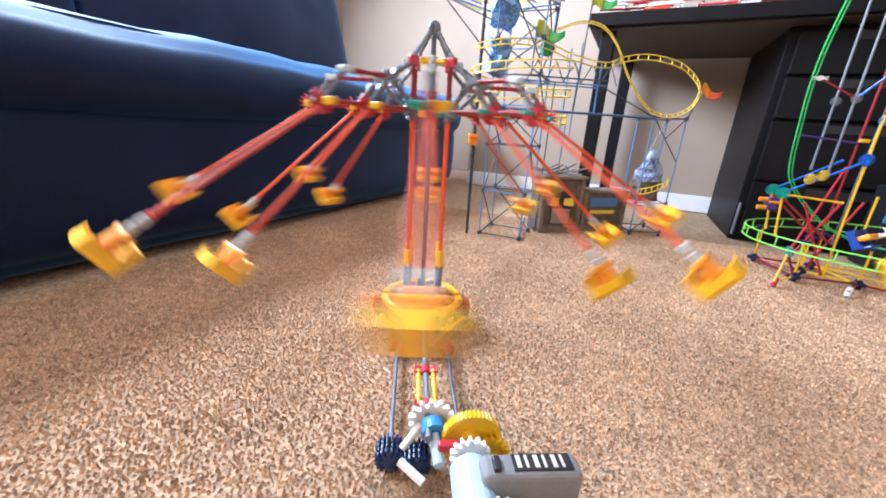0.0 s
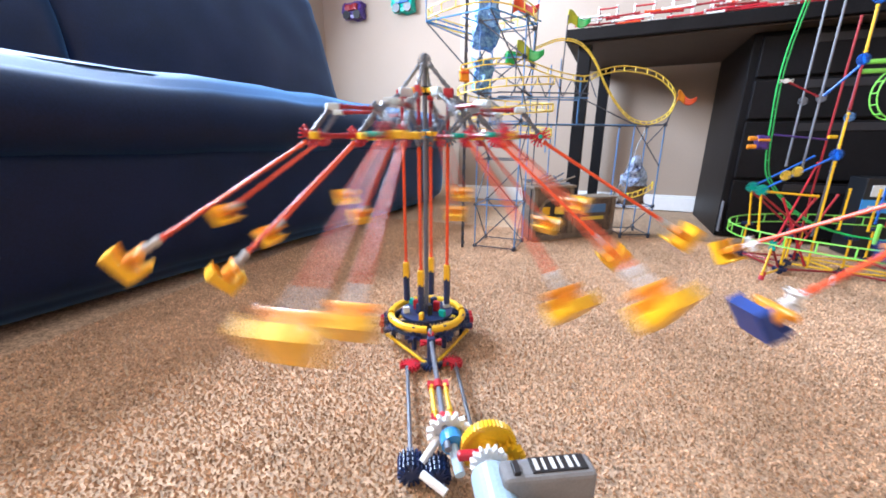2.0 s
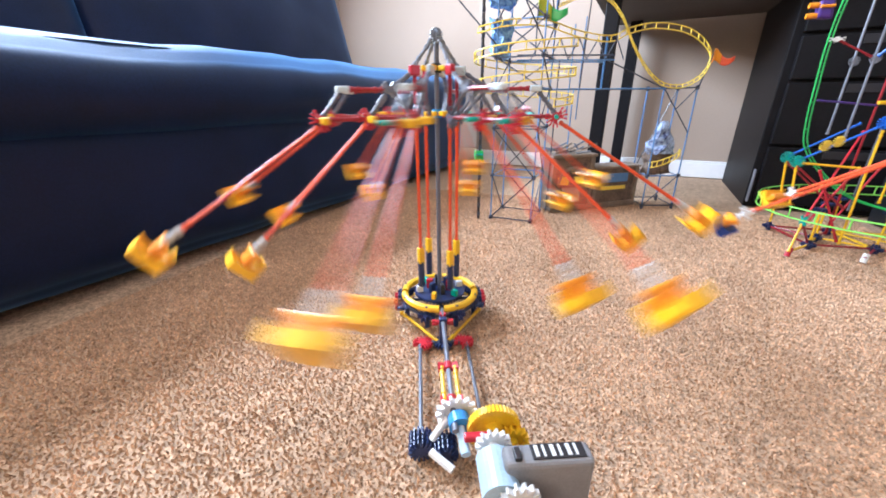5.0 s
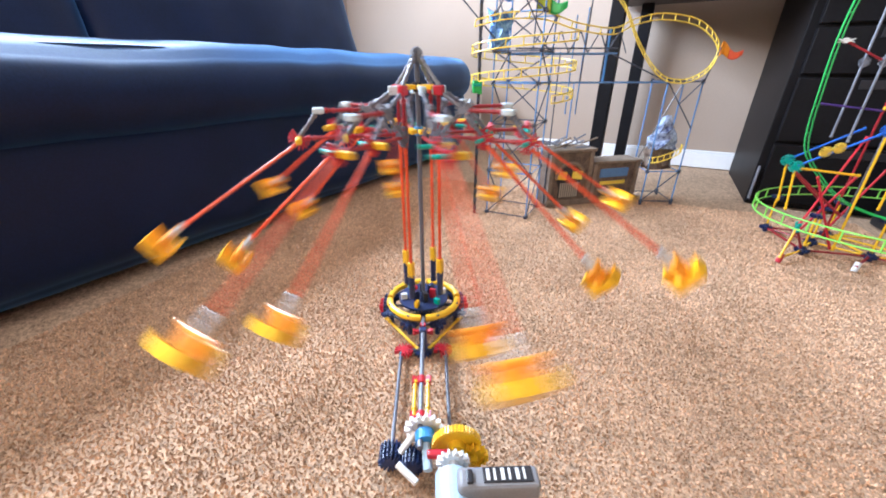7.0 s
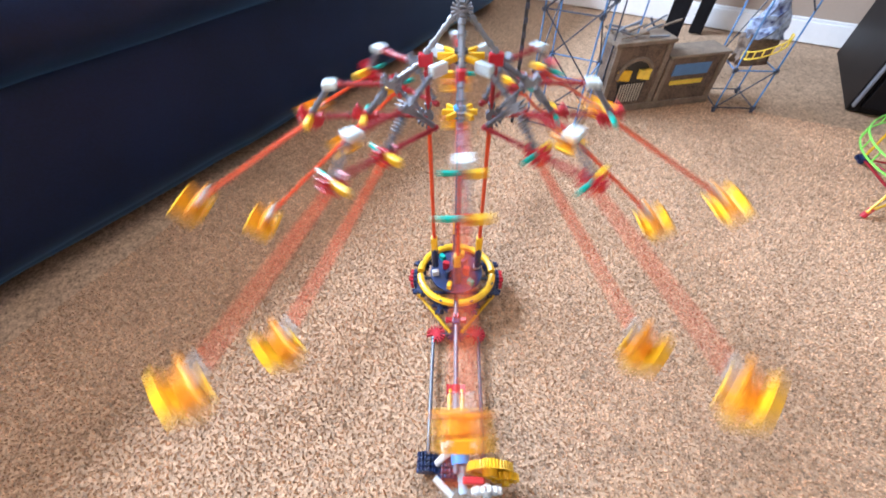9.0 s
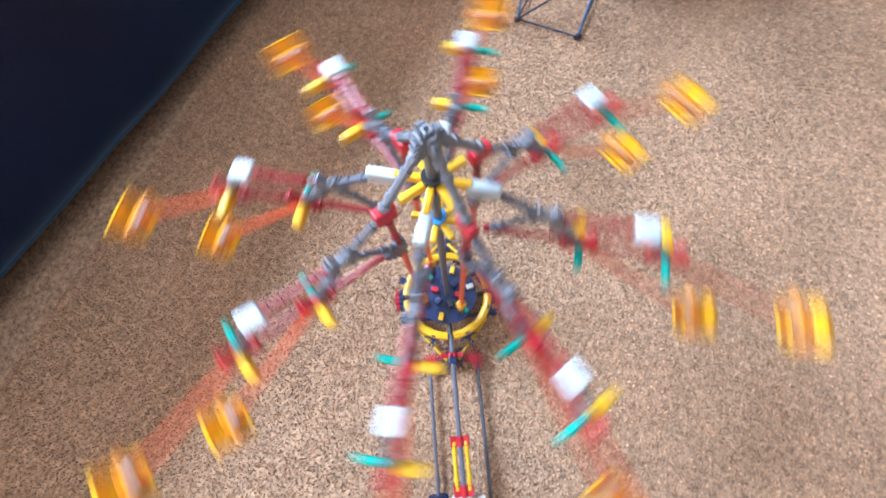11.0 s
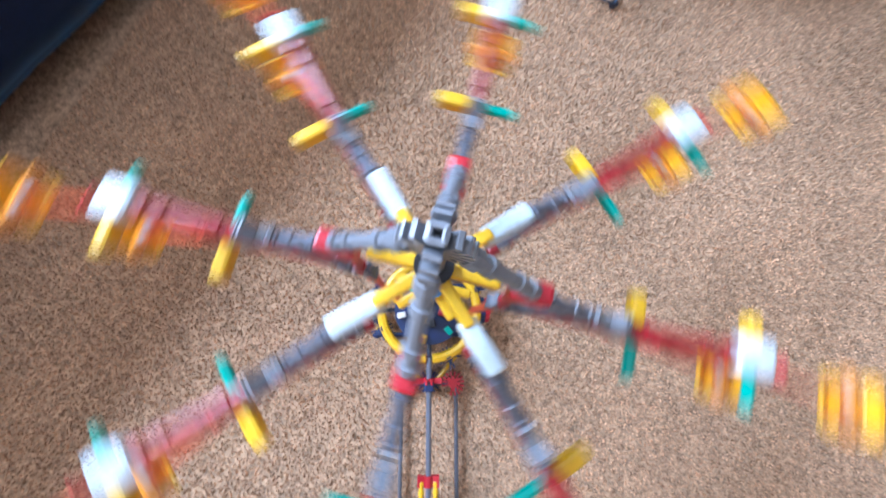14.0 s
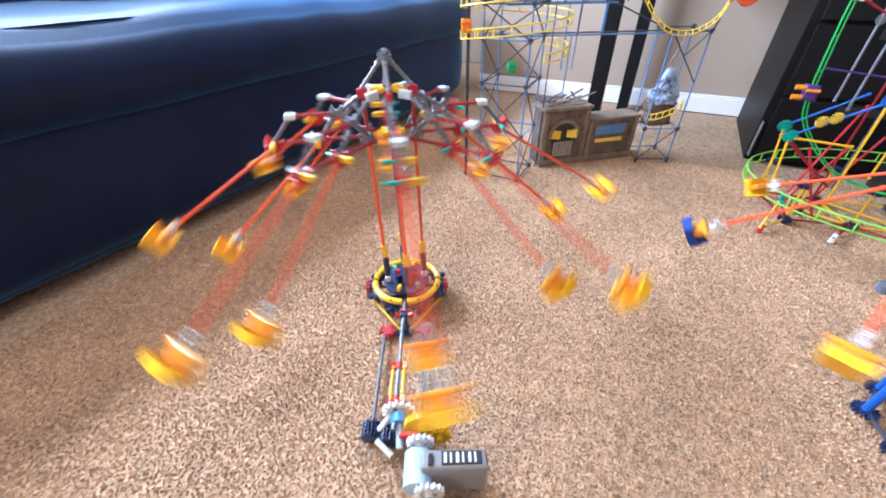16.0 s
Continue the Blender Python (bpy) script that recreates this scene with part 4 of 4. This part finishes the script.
def side_ride():
    """The second, smaller swing ride at the edge of the carpet."""
    base = V(.736, -.318, 0)
    r2 = thing("swing_ride", "small building-toy swing ride with blue and amber seats", "toy ride", m=Matrix.Translation(base))
    part("ring_arc", ring(B(), Matrix.Translation((0, 0, .047)), .060, .0048, 36, 8), YELLOW, r2)
    for k in range(8):
        a = 45 * k + 10
        part("base_clip", connector(B(), polar(.078, a, .012), (0, 0, 1), EIGHT, size=.013), NAVY, r2)
        part("base_rod", toy_rod(B(), polar(.078, a, .012), polar(.078, a + 45, .012), RODR), DARK_ROD, r2)
        part("stub", rod(B(), polar(.078, a, .010), polar(.078, a, .085), .0055, 10), BLUE, r2)
        part("stub_clip", box(B(), (.072, -.006, .075), (.084, .006, .100), .002, Matrix.Rotation(radians(a), 4, "Z")), YELLOW, r2)
        part("stub_clip", connector(B(), polar(.078, a, .112), (0, 0, 1), EIGHT, size=.013, thick=.010), NAVY, r2)
    part("pivot_post", rod(B(), (0, 0, 0), (0, 0, .128), .006, 10), GREY, r2)
    bm = toy_rod(B(), (-.02, 0, .132), (ORBIT, 0, .132), RODR * 1.3)
    rod(bm, (0, 0, .126), (0, 0, .140), .012, 14)
    rod(bm, (ORBIT, 0, .126), (ORBIT, 0, .140), .010, 14)
    carrier = part("carrier", bm, GREY, r2, "grey arm that carries the seats round")
    ro = part("rotor", rod(B(), (0, 0, .132), (0, 0, .315), .0036, 10), GREY, r2, "turning grey shaft with six swings")
    part("hub", rod(B(), (0, 0, .281), (0, 0, .297), .014, 16), BLUE, ro)
    for k in range(6):
        a = 60 * k
        m = Matrix.Rotation(radians(a), 4, "Z")
        part("arm_rod", toy_rod(B(), polar(.012, a, .289), polar(.075, a, .289), RODR), DEEP_RED, ro)
        s = m @ Matrix.Translation((.075, 0, .289)) @ Matrix.Rotation(radians(-58), 4, "Y")
        part("swing_rod", toy_rod(B(), s @ V(0, 0, -.004), s @ V(0, 0, -.185), RODR), ORANGE_RED, ro)
        part("knuckle", connector(B(), s @ V(0, 0, -.192), s.to_3x3() @ V(0, 1, 0), [0, 90, 180, 270], ref=s.to_3x3() @ V(0, 0, 1), size=.010), WHITE, ro)
        seat_parts(s, .232, (SEAT, NAVY_SEAT)[k % 2], ro)
    return ro, carrier


def desk_clutter():
    rng = random.Random(11)
    for i in range(84):
        u, v = .22 + 1.15 * rng.random(), .936 + .03 * rng.random()
        a, l = rng.uniform(-.5, .5), rng.uniform(.04, .13)
        mat, word = rng.choice(((RED, "red"), (RED, "red"), (DEEP_RED, "dark red"), (WHITE, "white"), (WHITE, "white"), (ORANGE_RED, "orange red")))
        ob = new("toy_rod", mesh_of("toy_rod", toy_rod(B(), (-l / 2, 0, 0), (l / 2, 0, 0), .004), mat))
        ob.matrix_world = DESK_AT @ pose(u, v, .7225 + .0046 + .0092 * (i % 4), 0, 0, math.degrees(a) * .3)
        tagged(ob, word + " plastic building rod lying on the desk", "toy rod", "loose rods on the desk")
    for i in range(9):
        t = thing("toy_model", "small red and white building-toy frame on the desk", "toy model", "models on the desk", DESK_AT @ pose(.25 + .115 * i, .972 + .012 * (i % 2), .7225))
        for x, y in ((0, 0), (.06, 0), (0, .05), (.06, .05)):
            part("upright", toy_rod(B(), (x, y, 0), (x, y, .07), RODR), WHITE, t)
        for z in (.035, .062):
            part("bar", toy_rod(B(), (0, 0, z), (.06, 0, z), RODR), RED, t)
            part("bar", toy_rod(B(), (0, 0, z), (0, .05, z), RODR), RED, t)


def wall_models():
    """Two small models hung on the back wall above the sofa."""
    for u, z, mats in ((-1.53, 1.325, (PURPLE, DEEP_RED)), (-1.10, 1.335, (TEAL, BLUE))):
        w = thing("wall_model", "small dark toy model hung on the wall", "toy model", m=ROOM @ pose(u, RECESS_V - .01, z))
        part("body", ragged(B(), (-.08, -.07, -.05), (.08, .0, .06), 7, .02), mats[0], w)
        for x in (-.045, .045):
            part("wheel", rod(B(), (x, -.085, -.03), (x, -.06, -.03), .03, 16), BLACK, w)
        part("panel", ragged(B(), (-.05, -.09, .0), (.05, -.065, .04), 2, .01), mats[1], w)


# ---- the gap of turning: phase of the ride, degrees, beyond one turn a second ----
DRIFT = [(0, -3), (0.5, 6), (1, 13), (1.5, 19), (2, 27), (2.5, 36), (3, 44), (3.5, 51), (4, 58), (7, 103), (8, 121), (11, 165.3), (11.5, 172.7), (12, 177.9), (12.5, 183.5), (13, 192.1), (13.5, 201.5), (14, 211.2), (16, 235)]


def ride_phase(t):
    ts, ds = zip(*DRIFT)
    return float(np.interp(t, ts, ds)) - 360.0 * t


# turn of the side ride's carrier, degrees
CARRIED = [(0, 32), (1.95, 180), (4, 335), (6, 590), (6.4, 600), (7, 630), (7.4, 650), (8.2, 670), (14.6, 780), (15.6, 792), (16, 808)]


def motions():
    walk(ROTOR, [(k / 10, pose(0, 0, 0, 0, 0, ride_phase(k / 10))) for k in range(161)])
    # the seats turn about a hub that is itself carried round
    rows, arm = [], []
    for k in range(161):
        a = float(np.interp(k / 10, *zip(*CARRIED)))
        hub = polar(ORBIT, a, 0)
        rows.append((k / 10, pose(hub.x, hub.y, 0, 0, 0, 150 - 207 * (k / 10 - 2.4))))
        arm.append((k / 10, pose(0, 0, 0, 0, 0, a)))
    walk(SIDE_ROTOR, rows)
    walk(CARRIER, arm)
    for g, at, ratio in SPINS:
        sign = -1 if ratio > 1 else 1
        walk(g, [(k / 4, pose(*at, 0, sign * 90 * ratio * k / 4, 0)) for k in range(65)])
    # the orange car climbs the lift, rounds the deck, runs down and climbs again
    walk(ORANGE_CAR, [(t, pose(x, y, z)) for t, x, y, z in ((0, .150, .562, .29), (2.5, .150, .562, .568), (3.5, .150, .562, .678), (4.4, .150, .562, .76), (6, .16, .70, .70), (8, .33, .66, .58), (10, .36, .60, .44), (11.5, .20, .57, .10), (12.5, .150, .562, .06), (16, .150, .562, .424))])
    walk(GREEN_CAR, [(t, pose(x, y, z)) for t, x, y, z in ((0, .34, .58, .545), (2, .28, .55, .56), (3.5, .215, .56, .562), (4.6, .16, .575, .20), (5.4, .150, .562, .21), (7, .150, .562, .38), (10.3, .150, .562, .75), (12, .20, .71, .69), (14, .35, .66, .50), (16, .30, .69, .30))])
    walk(PURPLE_CAR, [(t, ROOM @ pose(u, v, z)) for t, u, v, z in ((0, .672, .635, .185), (1.5, .666, .635, .295), (2.5, .657, .635, .369), (3.5, .643, .635, .435), (6.5, .65, .635, .66), (9.0, .72, .64, .86), (11, .90, .62, .70), (12.5, .80, .60, .15), (13.5, .672, .635, .15), (16, .681, .635, .307))])


room()
carpet_pile()
sofa()
desk()
drawers()
RIDE, ROTOR, SPINS = swing_ride()
SIDE_ROTOR, CARRIER = side_ride()
blue_coaster()
ORANGE_CAR = coaster_car("coaster_car", "orange plastic coaster car on the lift", (ORANGE, ORANGE_RED), pose(.15, .562, .29))
GREEN_CAR = coaster_car("coaster_car", "green plastic coaster car on the lift", (GREEN, TEAL), pose(.36, .61, .40))
stone_house()
green_coaster()
PURPLE_CAR = coaster_car("coaster_car", "purple and orange coaster car on the green climb", (PURPLE, ORANGE), ROOM @ pose(.672, .635, .185), True)
toy_box()
desk_clutter()
wall_models()
motions()
